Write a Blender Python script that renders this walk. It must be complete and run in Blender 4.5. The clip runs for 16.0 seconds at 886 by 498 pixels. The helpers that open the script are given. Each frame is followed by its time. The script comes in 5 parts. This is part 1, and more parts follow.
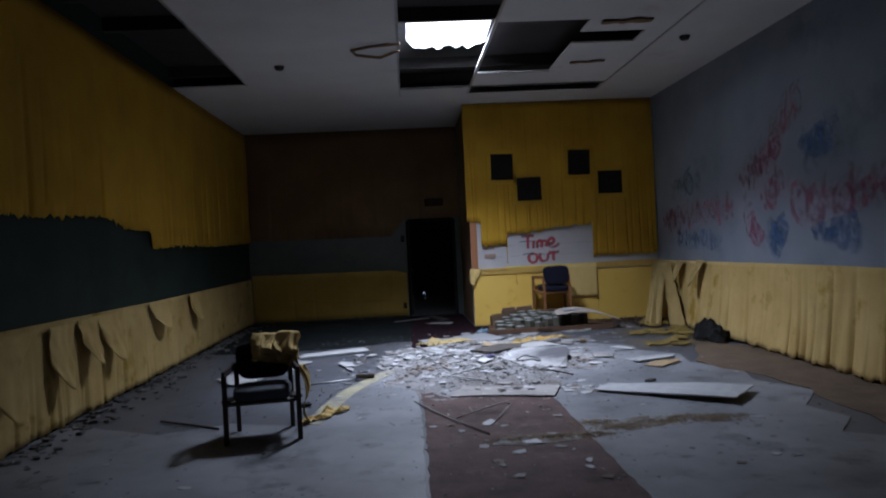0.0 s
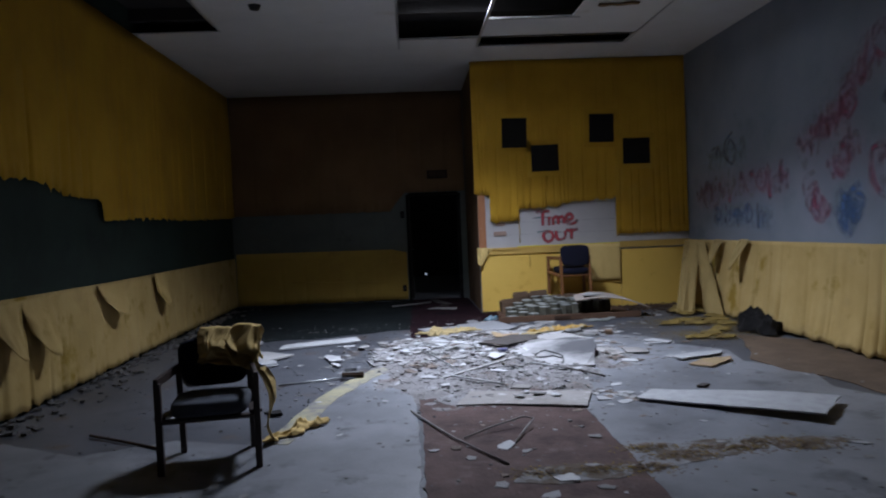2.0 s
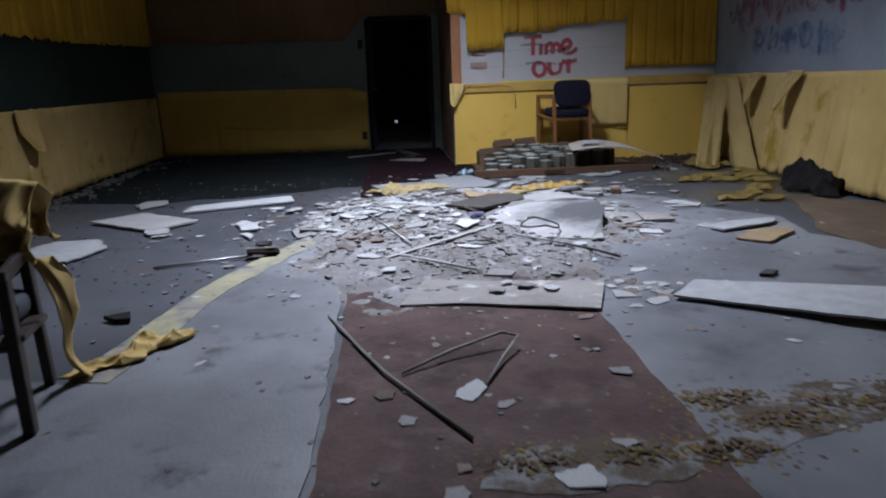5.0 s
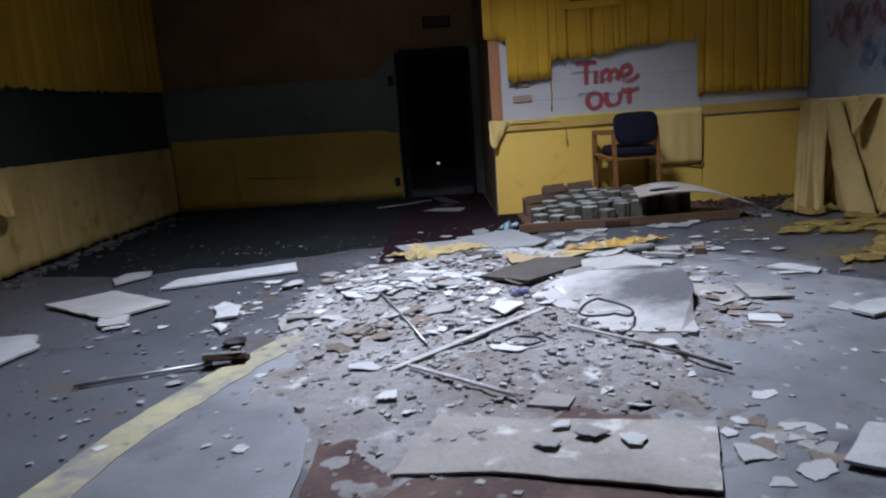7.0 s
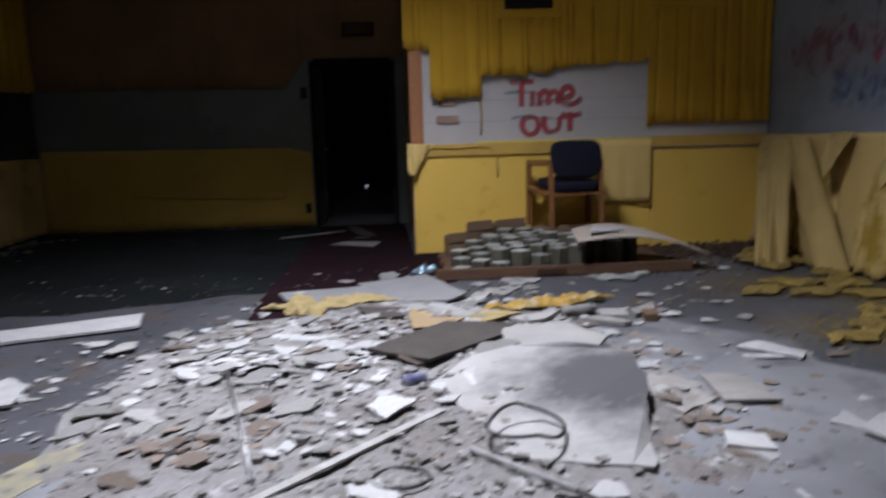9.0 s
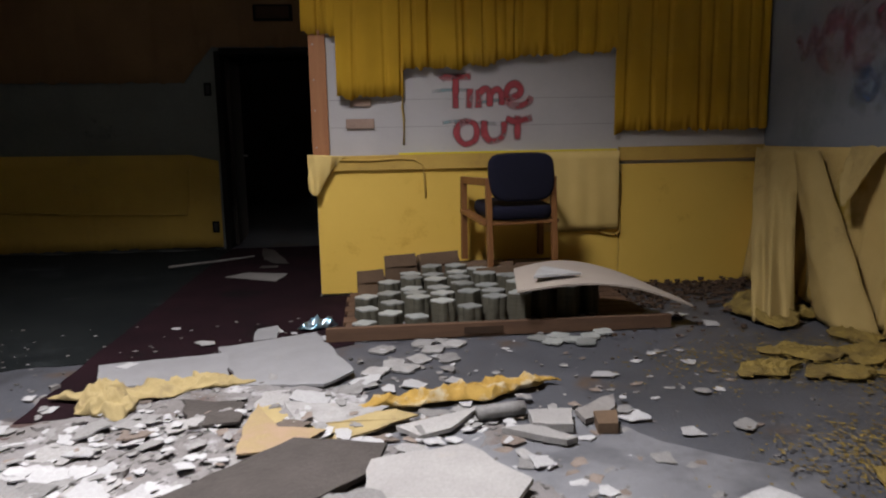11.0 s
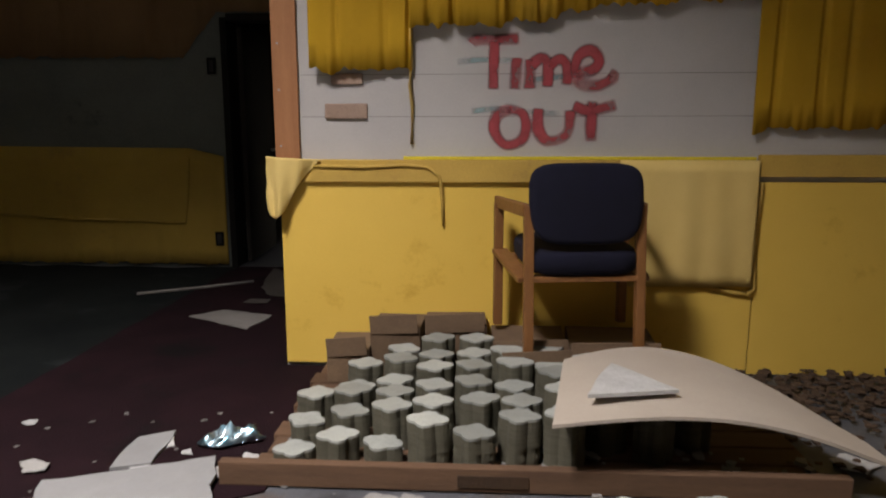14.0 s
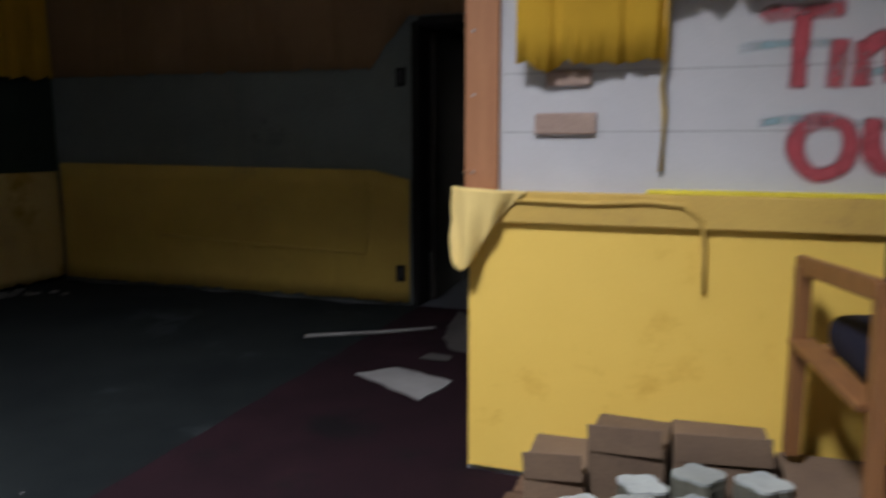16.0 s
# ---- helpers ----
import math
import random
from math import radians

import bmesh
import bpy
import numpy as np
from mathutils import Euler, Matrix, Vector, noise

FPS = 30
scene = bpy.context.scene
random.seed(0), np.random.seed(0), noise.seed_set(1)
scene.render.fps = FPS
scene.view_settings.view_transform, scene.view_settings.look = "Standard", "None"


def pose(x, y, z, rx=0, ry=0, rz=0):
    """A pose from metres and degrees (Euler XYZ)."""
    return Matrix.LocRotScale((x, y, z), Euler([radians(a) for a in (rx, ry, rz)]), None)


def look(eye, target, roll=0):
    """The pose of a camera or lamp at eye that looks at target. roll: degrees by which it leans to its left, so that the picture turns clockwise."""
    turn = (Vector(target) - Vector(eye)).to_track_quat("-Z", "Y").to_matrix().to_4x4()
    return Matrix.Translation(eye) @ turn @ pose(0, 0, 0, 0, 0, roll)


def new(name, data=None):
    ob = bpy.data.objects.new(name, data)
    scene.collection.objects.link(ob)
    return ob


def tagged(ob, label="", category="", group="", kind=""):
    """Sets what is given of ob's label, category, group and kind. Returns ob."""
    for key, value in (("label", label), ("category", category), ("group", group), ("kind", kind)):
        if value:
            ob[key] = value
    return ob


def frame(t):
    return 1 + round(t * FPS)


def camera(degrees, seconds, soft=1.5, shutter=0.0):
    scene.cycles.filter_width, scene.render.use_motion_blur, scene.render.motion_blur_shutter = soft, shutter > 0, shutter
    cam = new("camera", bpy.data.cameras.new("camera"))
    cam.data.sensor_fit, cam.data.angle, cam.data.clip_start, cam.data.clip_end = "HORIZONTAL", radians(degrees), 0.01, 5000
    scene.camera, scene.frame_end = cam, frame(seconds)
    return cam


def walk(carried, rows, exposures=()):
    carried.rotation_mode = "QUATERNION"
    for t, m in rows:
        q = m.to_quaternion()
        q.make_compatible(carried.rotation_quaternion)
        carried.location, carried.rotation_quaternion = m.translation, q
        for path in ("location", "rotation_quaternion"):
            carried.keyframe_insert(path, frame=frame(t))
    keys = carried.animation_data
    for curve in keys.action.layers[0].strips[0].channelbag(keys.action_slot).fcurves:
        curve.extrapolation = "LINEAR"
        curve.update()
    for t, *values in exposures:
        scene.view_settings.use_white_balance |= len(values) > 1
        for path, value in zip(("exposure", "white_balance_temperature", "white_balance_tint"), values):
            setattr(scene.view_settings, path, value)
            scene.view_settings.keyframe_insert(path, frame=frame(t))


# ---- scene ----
cam = camera(63.4, 16.0, soft=2.0, shutter=0.5)
PATH = [
    (0, (0.028, 0.155, 1.618), (0.128, 2.152, 1.596), -2.8),
    (0.5, (-0.032, 0.544, 1.619), (0.061, 2.542, 1.64), -1.9),
    (1, (-0.017, 0.919, 1.57), (0.042, 2.916, 1.489), -1.5),
    (1.5, (-0.017, 1.255, 1.529), (0.156, 3.244, 1.41), -1.8),
    (2, (0.085, 1.645, 1.529), (0.174, 3.642, 1.454), -2.4),
    (2.5, (0.102, 2.009, 1.49), (0.134, 4.007, 1.401), -3.4),
    (3, (0.198, 2.325, 1.456), (0.32, 4.315, 1.305), -3.6),
    (3.5, (0.307, 2.612, 1.418), (0.473, 4.557, 0.98), -2.9),
    (3.7, (0.348, 2.734, 1.382), (0.505, 4.661, 0.868), -2.2),
    (5.8, (0.493, 4.497, 1.184), (0.562, 6.447, 0.747), -3.5),
    (6, (0.547, 4.643, 1.177), (0.579, 6.597, 0.748), -4.5),
    (6.5, (0.639, 4.932, 1.199), (0.542, 6.884, 0.773), -4.3),
    (7, (0.661, 5.25, 1.208), (0.636, 7.215, 0.836), -4.1),
    (7.5, (0.787, 5.547, 1.172), (0.712, 7.514, 0.816), -6.4),
    (8, (0.872, 5.816, 1.199), (0.807, 7.784, 0.848), -4.9),
    (8.5, (0.892, 6.176, 1.214), (0.943, 8.139, 0.838), -3.1),
    (9, (0.998, 6.491, 1.186), (1.137, 8.46, 0.863), -1.5),
    (9.2, (1.062, 6.611, 1.217), (1.322, 8.576, 0.948), -0.4),
    (11.3, (1.702, 8.2, 1.252), (1.874, 10.164, 0.914), -0.7),
    (11.5, (1.735, 8.355, 1.269), (1.876, 10.319, 0.918), 0.3),
    (12, (1.831, 8.666, 1.239), (2.0, 10.608, 0.795), -0.7),
    (12.5, (1.984, 8.997, 1.261), (1.966, 10.951, 0.837), -1.1),
    (13, (2.044, 9.346, 1.254), (1.934, 11.296, 0.82), -0.7),
    (13.5, (2.139, 9.607, 1.234), (2.128, 11.579, 0.902), -1.9),
    (14, (2.256, 9.869, 1.244), (2.131, 11.835, 0.896), -0.1),
    (14.5, (2.16, 10.151, 1.287), (2.062, 12.147, 1.204), 0.2),
    (15, (2.078, 10.344, 1.282), (1.923, 12.338, 1.305), 0.3),
    (15.5, (2.081, 10.653, 1.274), (1.764, 12.625, 1.169), 0.6),
    (16, (1.967, 10.896, 1.234), (1.33, 12.769, 0.941), 0.0),
]
EXPOSURES = [(0.0, -0.6, 5900, 11), (3.5, -0.55, 6100, 11), (6.0, -0.5, 6150, 11), (8.0, -0.58, 6250, 11), (9.0, -0.65, 6750, 13), (11.5, -0.5, 7600, 14), (12.5, -0.47, 7450, 13), (13.5, -0.28, 8200, 13), (14.5, -0.06, 8300, 12), (15.0, -0.03, 7900, 11), (16.0, 0.08, 6700, 9)]
walk(cam, [(t, look(eye, target, roll)) for t, eye, target, roll in PATH], exposures=EXPOSURES)

# ---- world, daylight through the broken roof, exposure ----
CEIL, ROOF = 4.12, 4.42
XL, XR, YW, YF, YB = -3.4, 4.72, 13.4, 15.92, -2.6
world = bpy.data.worlds.new("sky")
scene.world = world
world.use_nodes = True
wn = world.node_tree
sky = wn.nodes.new("ShaderNodeTexSky")
sky.sky_type, sky.sun_disc, sky.sun_elevation, sky.sun_rotation = "NISHITA", False, radians(40), radians(200)
wn.links.new(sky.outputs[0], wn.nodes["Background"].inputs[0])
wn.nodes["Background"].inputs[1].default_value = 0.15
lamp = bpy.data.lights.new("roof_daylight", "AREA")
lamp.shape, lamp.size, lamp.size_y, lamp.energy, lamp.color = "RECTANGLE", 0.75, 0.95, 385, (0.82, 0.87, 1.0)
lamp.spread = radians(118)
new("roof_daylight", lamp).matrix_world = pose(0.6, 9.95, 4.76, -3)


# ---- materials ----
def mat(name, a, b, scale=6.0, rough=0.8, bump=0.3, fine=90.0, metal=0.0, rnd=0.0, spots=None, spot_scale=2.0, spot_lo=0.55, stretch=(1, 1, 1), fade=0.0, stain=None, blot=None, spot_w=0.12, grain=0.80):
    m = bpy.data.materials.new(name)
    m.use_nodes = True
    nt = m.node_tree
    N, L = nt.nodes, nt.links
    bs = N["Principled BSDF"]
    tc, mp = N.new("ShaderNodeTexCoord"), N.new("ShaderNodeMapping")
    mp.inputs["Scale"].default_value = stretch
    L.new(tc.outputs["Object"], mp.inputs["Vector"])
    info = N.new("ShaderNodeObjectInfo")
    off = N.new("ShaderNodeVectorMath")
    off.operation = "MULTIPLY_ADD"
    L.new(info.outputs["Random"], off.inputs[0])
    off.inputs[1].default_value = (37, 19, 11)
    L.new(mp.outputs[0], off.inputs[2])

    def noise_tex(s, detail=6, r=0.6):
        n = N.new("ShaderNodeTexNoise")
        n.inputs["Scale"].default_value, n.inputs["Detail"].default_value, n.inputs["Roughness"].default_value = s, detail, r
        L.new(off.outputs[0], n.inputs["Vector"])
        return n.outputs["Fac"]

    def ramp(src, lo, hi):
        r = N.new("ShaderNodeMapRange")
        r.inputs["From Min"].default_value, r.inputs["From Max"].default_value = lo, hi
        L.new(src, r.inputs["Value"])
        return r.outputs[0]

    def mix(f, c1, c2, kind="MIX"):
        x = N.new("ShaderNodeMix")
        x.data_type, x.blend_type = "RGBA", kind
        for i, v in ((0, f), (6, c1), (7, c2)):
            if isinstance(v, (int, float)):
                x.inputs[i].default_value = v
            elif isinstance(v, tuple):
                x.inputs[i].default_value = (*v, 1)
            else:
                L.new(v, x.inputs[i])
        return x.outputs[2]
    big, small = noise_tex(scale), noise_tex(fine, 3)
    col = mix(ramp(big, 0.3, 0.7), a, b)
    col = mix(ramp(small, 0.25, 0.75), mix(1.0, col, (grain, grain, grain), "MULTIPLY"), col)
    if rnd:
        v = N.new("ShaderNodeMapRange")
        v.inputs["To Min"].default_value, v.inputs["To Max"].default_value = 1 - rnd, 1.0
        L.new(info.outputs["Random"], v.inputs["Value"])
        cmb = N.new("ShaderNodeCombineColor")
        for i in range(3):
            L.new(v.outputs[0], cmb.inputs[i])
        col = mix(1.0, col, cmb.outputs[0], "MULTIPLY")
    if spots:
        col = mix(ramp(noise_tex(spot_scale, 8, 0.68), spot_lo, spot_lo + spot_w), col, spots)
    if stain:
        tone, size, lo, width = stain
        col = mix(ramp(noise_tex(size, 5, 0.6), lo, lo + width), col, tone)
    if blot:
        # one stain with a soft uneven rim, at (x, y) on the thing itself
        bx, by, radius, tone = blot
        dist = N.new("ShaderNodeVectorMath")
        dist.operation = "DISTANCE"
        L.new(tc.outputs["Object"], dist.inputs[0])
        dist.inputs[1].default_value = (bx, by, 0.08)
        wob = N.new("ShaderNodeMath")
        wob.operation = "MULTIPLY_ADD"
        L.new(noise_tex(5.0, 6, 0.65), wob.inputs[0])
        wob.inputs[1].default_value = radius * 1.3
        L.new(dist.outputs["Value"], wob.inputs[2])
        col = mix(ramp(wob.outputs[0], radius * 1.9, radius * 1.15), col, tone)
    L.new(col, bs.inputs["Base Color"])
    bs.inputs["Roughness"].default_value, bs.inputs["Metallic"].default_value = rough, metal
    bs.inputs["Specular IOR Level"].default_value = 0.35
    if bump:
        bp = N.new("ShaderNodeBump")
        bp.inputs["Strength"].default_value, bp.inputs["Distance"].default_value = bump, 0.01
        L.new(small, bp.inputs["Height"])
        L.new(bp.outputs[0], bs.inputs["Normal"])
    if fade:
        f = N.new("ShaderNodeMath")
        f.operation, f.use_clamp = "ADD", True
        L.new(ramp(noise_tex(7.0, 4), 0.75, 0.25), f.inputs[0])
        f.inputs[1].default_value = -1 + 2 * (1 - fade)
        soft = N.new("ShaderNodeAttribute")
        soft.attribute_name = "soft"
        mul = N.new("ShaderNodeMath")
        mul.operation = "MULTIPLY"
        L.new(f.outputs[0], mul.inputs[0])
        L.new(soft.outputs["Fac"], mul.inputs[1])
        L.new(mul.outputs[0], bs.inputs["Alpha"])
    return m


M = {
    "floor": mat("worn_floor", (0.100, 0.105, 0.120), (0.050, 0.053, 0.061), 0.9, 0.5, 0.25, 60, spots=(0.030, 0.030, 0.033), spot_scale=1.6, spot_lo=0.58, stain=((0.085, 0.06, 0.045), 2.3, 0.60, 0.10)),
    "maroon": mat("maroon_vinyl", (0.125, 0.083, 0.075), (0.064, 0.043, 0.040), 3.5, 0.8, 0.6, 40, spots=(0.16, 0.125, 0.115), spot_scale=3.2, spot_lo=0.56, spot_w=0.2, stain=((0.034, 0.021, 0.021), 2.0, 0.58, 0.16)),
    # Darkened copy of the maroon vinyl; holds the shade of the passage in its colour.
    "maroon_dim": mat("maroon_dim", (0.022, 0.010, 0.013), (0.013, 0.007, 0.009), 3, 0.95, 0.6, 90, spots=(0.009, 0.007, 0.008), spot_scale=1.8, spot_lo=0.55),
    "panel_white": mat("painted_panel", (0.275, 0.28, 0.29), (0.22, 0.22, 0.23), 2.5, 0.85, 0.12, 60, rnd=0.12, spots=(0.20, 0.185, 0.17), spot_scale=4, spot_lo=0.64, grain=0.94),
    "pale": mat("pale_vinyl", (0.25, 0.258, 0.278), (0.105, 0.109, 0.119), 0.9, 0.5, 0.2, 70, spots=(0.062, 0.062, 0.070), spot_scale=3.4, spot_lo=0.585, stain=((0.060, 0.062, 0.070), 1.35, 0.57, 0.14), grain=0.88),
    "dirt": mat("brown_dirt", (0.16, 0.115, 0.08), (0.10, 0.075, 0.055), 3, 0.95, 0.6, 30),
    "smear": mat("trodden_dirt", (0.115, 0.088, 0.062), (0.065, 0.05, 0.038), 6, 0.95, 0.8, 50, spots=(0.20, 0.20, 0.205), spot_scale=6, spot_lo=0.46, spot_w=0.12),
    "stripe": mat("yellow_stripe", (0.36, 0.33, 0.20), (0.26, 0.24, 0.16), 4, 0.75, 0.25, 60, spots=(0.16, 0.155, 0.15), spot_scale=4.5, spot_lo=0.46, spot_w=0.16, stain=((0.09, 0.085, 0.075), 9, 0.62, 0.08)),
    "ceiling": mat("ceiling_tile", (0.62, 0.62, 0.62), (0.55, 0.55, 0.55), 1.2, 0.95, 0.35, 120, spots=(0.42, 0.38, 0.33), spot_scale=0.7, spot_lo=0.62, grain=0.94),
    "roof": mat("roof_deck", (0.045, 0.04, 0.04), (0.03, 0.028, 0.028), 3, 0.9, 0.4, 30),
    "steel": mat("galvanised", (0.45, 0.46, 0.47), (0.36, 0.37, 0.38), 8, 0.45, 0.1, 60, metal=0.8),
    "cloth": mat("yellow_cloth", (0.54, 0.318, 0.028), (0.42, 0.236, 0.022), 1.4, 0.9, 0.25, 220, spots=(0.36, 0.23, 0.045), spot_scale=0.8, spot_lo=0.56, spot_w=0.25, grain=0.88),
    "cloth_pale": mat("pale_yellow_cloth", (0.56, 0.41, 0.17), (0.45, 0.315, 0.11), 1.6, 0.9, 0.25, 220, spots=(0.34, 0.24, 0.10), spot_scale=1.1, spot_lo=0.56, spot_w=0.2, stain=((0.30, 0.20, 0.035), 2.6, 0.57, 0.12), grain=0.88),
    "panel_yellow": mat("yellow_wall_paint", (0.78, 0.525, 0.115), (0.71, 0.465, 0.09), 1.1, 0.7, 0.12, 140, spots=(0.56, 0.33, 0.055), spot_scale=2.2, spot_lo=0.60, grain=0.94),
    "rail": mat("yellow_rail", (0.58, 0.38, 0.09), (0.50, 0.32, 0.08), 4, 0.7, 0.2, 90, spots=(0.36, 0.22, 0.07), spot_scale=4, spot_lo=0.58, grain=0.88),
    "white_wall": mat("white_block_paint", (0.48, 0.47, 0.47), (0.40, 0.39, 0.40), 1.5, 0.75, 0.12, 110, spots=(0.40, 0.40, 0.40), spot_scale=1.6, spot_lo=0.62, grain=0.94),
    "blue_wall": mat("bluish_white_paint", (0.235, 0.262, 0.31), (0.175, 0.20, 0.243), 1.0, 0.7, 0.2, 110, spots=(0.125, 0.155, 0.18), spot_scale=1.2, spot_lo=0.56, spot_w=0.2, grain=0.94),
    "green": mat("dark_green_board", (0.024, 0.042, 0.033), (0.012, 0.022, 0.018), 1.2, 0.8, 0.3, 60, spots=(0.008, 0.012, 0.010), spot_scale=1.0, spot_lo=0.55, spot_w=0.2),
    "greygreen": mat("grey_green_paint", (0.13, 0.147, 0.14), (0.09, 0.102, 0.097), 1.2, 0.8, 0.2, 80, spots=(0.036, 0.04, 0.038), spot_scale=1.8, spot_lo=0.62),
    "dull_yellow": mat("dull_yellow_cloth", (0.46, 0.31, 0.063), (0.37, 0.24, 0.053), 1.4, 0.9, 0.2, 160, spots=(0.22, 0.155, 0.055), spot_scale=1, spot_lo=0.58),
    # Brown; on the far wall it is yellow cloth with the dimness painted in.
    "dark_brown": mat("dim_brown", (0.215, 0.128, 0.062), (0.158, 0.092, 0.046), 1.4, 0.9, 0.2, 120),
    # Near-black: the darkness of the unlit room past the doorway is in this colour.
    "behind": mat("dimmed_plaster", (0.045, 0.04, 0.036), (0.03, 0.028, 0.026), 2, 0.9, 0.3, 60),
    "trim_wood": mat("orange_wood", (0.42, 0.19, 0.09), (0.35, 0.15, 0.07), 5, 0.6, 0.2, 60, stretch=(6, 6, 0.6)),
    "chair_wood": mat("oak_frame", (0.24, 0.105, 0.038), (0.17, 0.072, 0.028), 6, 0.45, 0.15, 70, stretch=(4, 4, 0.7)),
    # Oak frame again, darkened because this chair stands against the light.
    "backlit_wood": mat("backlit_frame", (0.055, 0.038, 0.032), (0.038, 0.027, 0.024), 6, 0.45, 0.15, 70),
    "navy": mat("navy_upholstery", (0.0055, 0.006, 0.018), (0.004, 0.0045, 0.013), 5, 0.92, 0.35, 260, grain=0.88),
    # Paler than the navy back: the daylight on the seat top is painted in.
    "slate": mat("lit_seat_upholstery", (0.09, 0.10, 0.12), (0.06, 0.065, 0.08), 5, 0.9, 0.35, 200),
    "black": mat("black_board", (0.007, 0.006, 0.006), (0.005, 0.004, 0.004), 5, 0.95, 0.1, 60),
    "red": mat("red_spray", (0.42, 0.055, 0.07), (0.36, 0.07, 0.085), 10, 0.75, 0.1, 120, fade=0.34),
    "pink": mat("magenta_spray", (0.40, 0.075, 0.15), (0.33, 0.12, 0.21), 5, 0.7, 0.1, 120, fade=0.60),
    "blue": mat("blue_spray", (0.07, 0.15, 0.36), (0.13, 0.21, 0.36), 5, 0.7, 0.1, 120, fade=0.55),
    "teal": mat("teal_spray", (0.24, 0.42, 0.46), (0.36, 0.46, 0.48), 7, 0.7, 0.1, 120, fade=0.5),
    "pink_mist": mat("magenta_mist", (0.34, 0.14, 0.22), (0.28, 0.17, 0.25), 3, 0.7, 0.1, 120, fade=0.70),
    "blue_mist": mat("blue_mist", (0.12, 0.20, 0.36), (0.16, 0.23, 0.36), 3, 0.7, 0.1, 120, fade=0.66),
    "teal_mist": mat("teal_mist", (0.13, 0.22, 0.25), (0.17, 0.25, 0.28), 3, 0.7, 0.1, 120, fade=0.66),
    "board": mat("gypsum_board", (0.42, 0.415, 0.405), (0.32, 0.31, 0.305), 3, 0.9, 0.3, 80, rnd=0.3, spots=(0.32, 0.29, 0.26), spot_scale=3.5, spot_lo=0.57),
    "board_grey": mat("dusty_board", (0.36, 0.345, 0.33), (0.25, 0.235, 0.225), 3.5, 0.95, 0.35, 60, rnd=0.3, spots=(0.12, 0.105, 0.10), spot_scale=2.6, spot_lo=0.57),
    "hardboard": mat("dusty_hardboard", (0.33, 0.315, 0.30), (0.21, 0.19, 0.175), 2.2, 0.95, 0.25, 50, spots=(0.14, 0.11, 0.10), spot_scale=2.6, spot_lo=0.54, spot_w=0.18, stain=((0.44, 0.43, 0.42), 4.5, 0.58, 0.08)),
    "tan": mat("tan_sheet", (0.36, 0.27, 0.14), (0.27, 0.20, 0.11), 4, 0.9, 0.3, 90, spots=(0.30, 0.21, 0.14), spot_scale=4, spot_lo=0.5),
    "dusty_cloth": mat("dusty_yellow_cloth", (0.42, 0.33, 0.16), (0.31, 0.24, 0.115), 5, 0.95, 0.3, 200, spots=(0.22, 0.17, 0.10), spot_scale=5, spot_lo=0.55),
    "chip": mat("plaster_chip", (0.45, 0.45, 0.445), (0.31, 0.30, 0.295), 14, 0.9, 0.4, 100, rnd=0.5, spots=(0.30, 0.27, 0.25), spot_scale=9, spot_lo=0.60),
    "chip_white": mat("white_plaster_chip", (0.54, 0.55, 0.56), (0.42, 0.42, 0.425), 9, 0.85, 0.3, 100, rnd=0.25, spots=(0.38, 0.35, 0.33), spot_scale=7, spot_lo=0.64),
    "chip_brown": mat("brown_plaster_chip", (0.27, 0.225, 0.195), (0.17, 0.135, 0.115), 9, 0.95, 0.4, 100, rnd=0.4),
    "rubble": mat("rubble", (0.31, 0.30, 0.295), (0.18, 0.17, 0.165), 8, 0.95, 0.5, 80, rnd=0.5),
    "rubble_bed": mat("rubble_bed", (0.27, 0.265, 0.27), (0.145, 0.132, 0.125), 1.3, 0.95, 0.6, 45, spots=(0.12, 0.092, 0.082), spot_scale=3.0, spot_lo=0.56, stain=((0.40, 0.40, 0.41), 4.2, 0.60, 0.10)),
    # Biscuit tone lowered further, so the shade on the stack sides is in it.
    "tile_side": mat("tile_side_shaded", (0.135, 0.128, 0.098), (0.095, 0.09, 0.068), 6, 0.8, 0.35, 130, rnd=0.25, stretch=(1, 1, 14)),
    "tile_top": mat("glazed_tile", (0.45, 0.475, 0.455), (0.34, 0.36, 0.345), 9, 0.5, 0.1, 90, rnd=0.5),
    "pallet": mat("pallet_wood", (0.155, 0.085, 0.05), (0.10, 0.055, 0.034), 4, 0.85, 0.4, 60, rnd=0.2, stretch=(0.5, 5, 5)),
    "carton": mat("cardboard", (0.20, 0.13, 0.08), (0.14, 0.09, 0.06), 4, 0.9, 0.2, 80, rnd=0.3),
    "curve_board": mat("tan_board", (0.42, 0.37, 0.32), (0.36, 0.31, 0.27), 2, 0.75, 0.1, 80, spots=(0.27, 0.24, 0.21), spot_scale=2.5, spot_lo=0.62, grain=0.94),
    "plastic": mat("dark_plastic", (0.018, 0.018, 0.02), (0.028, 0.028, 0.03), 9, 0.7, 0.05, 60),
    "ochre": mat("ochre_cloth", (0.44, 0.285, 0.075), (0.31, 0.185, 0.045), 6, 0.85, 0.4, 150, spots=(0.44, 0.38, 0.26), spot_scale=7, spot_lo=0.50),
    # Greenish floor tone darkened to hold the light's falloff in the far-left corner.
    "dim_floor": mat("dimmed_floor", (0.016, 0.019, 0.019), (0.009, 0.011, 0.012), 1.5, 0.95, 0.6, 90, spots=(0.036, 0.042, 0.044), spot_scale=1.6, spot_lo=0.56, spot_w=0.2),
    "pad": mat("brown_grey_pad", (0.075, 0.065, 0.06), (0.045, 0.04, 0.036), 5, 0.9, 0.4, 60),
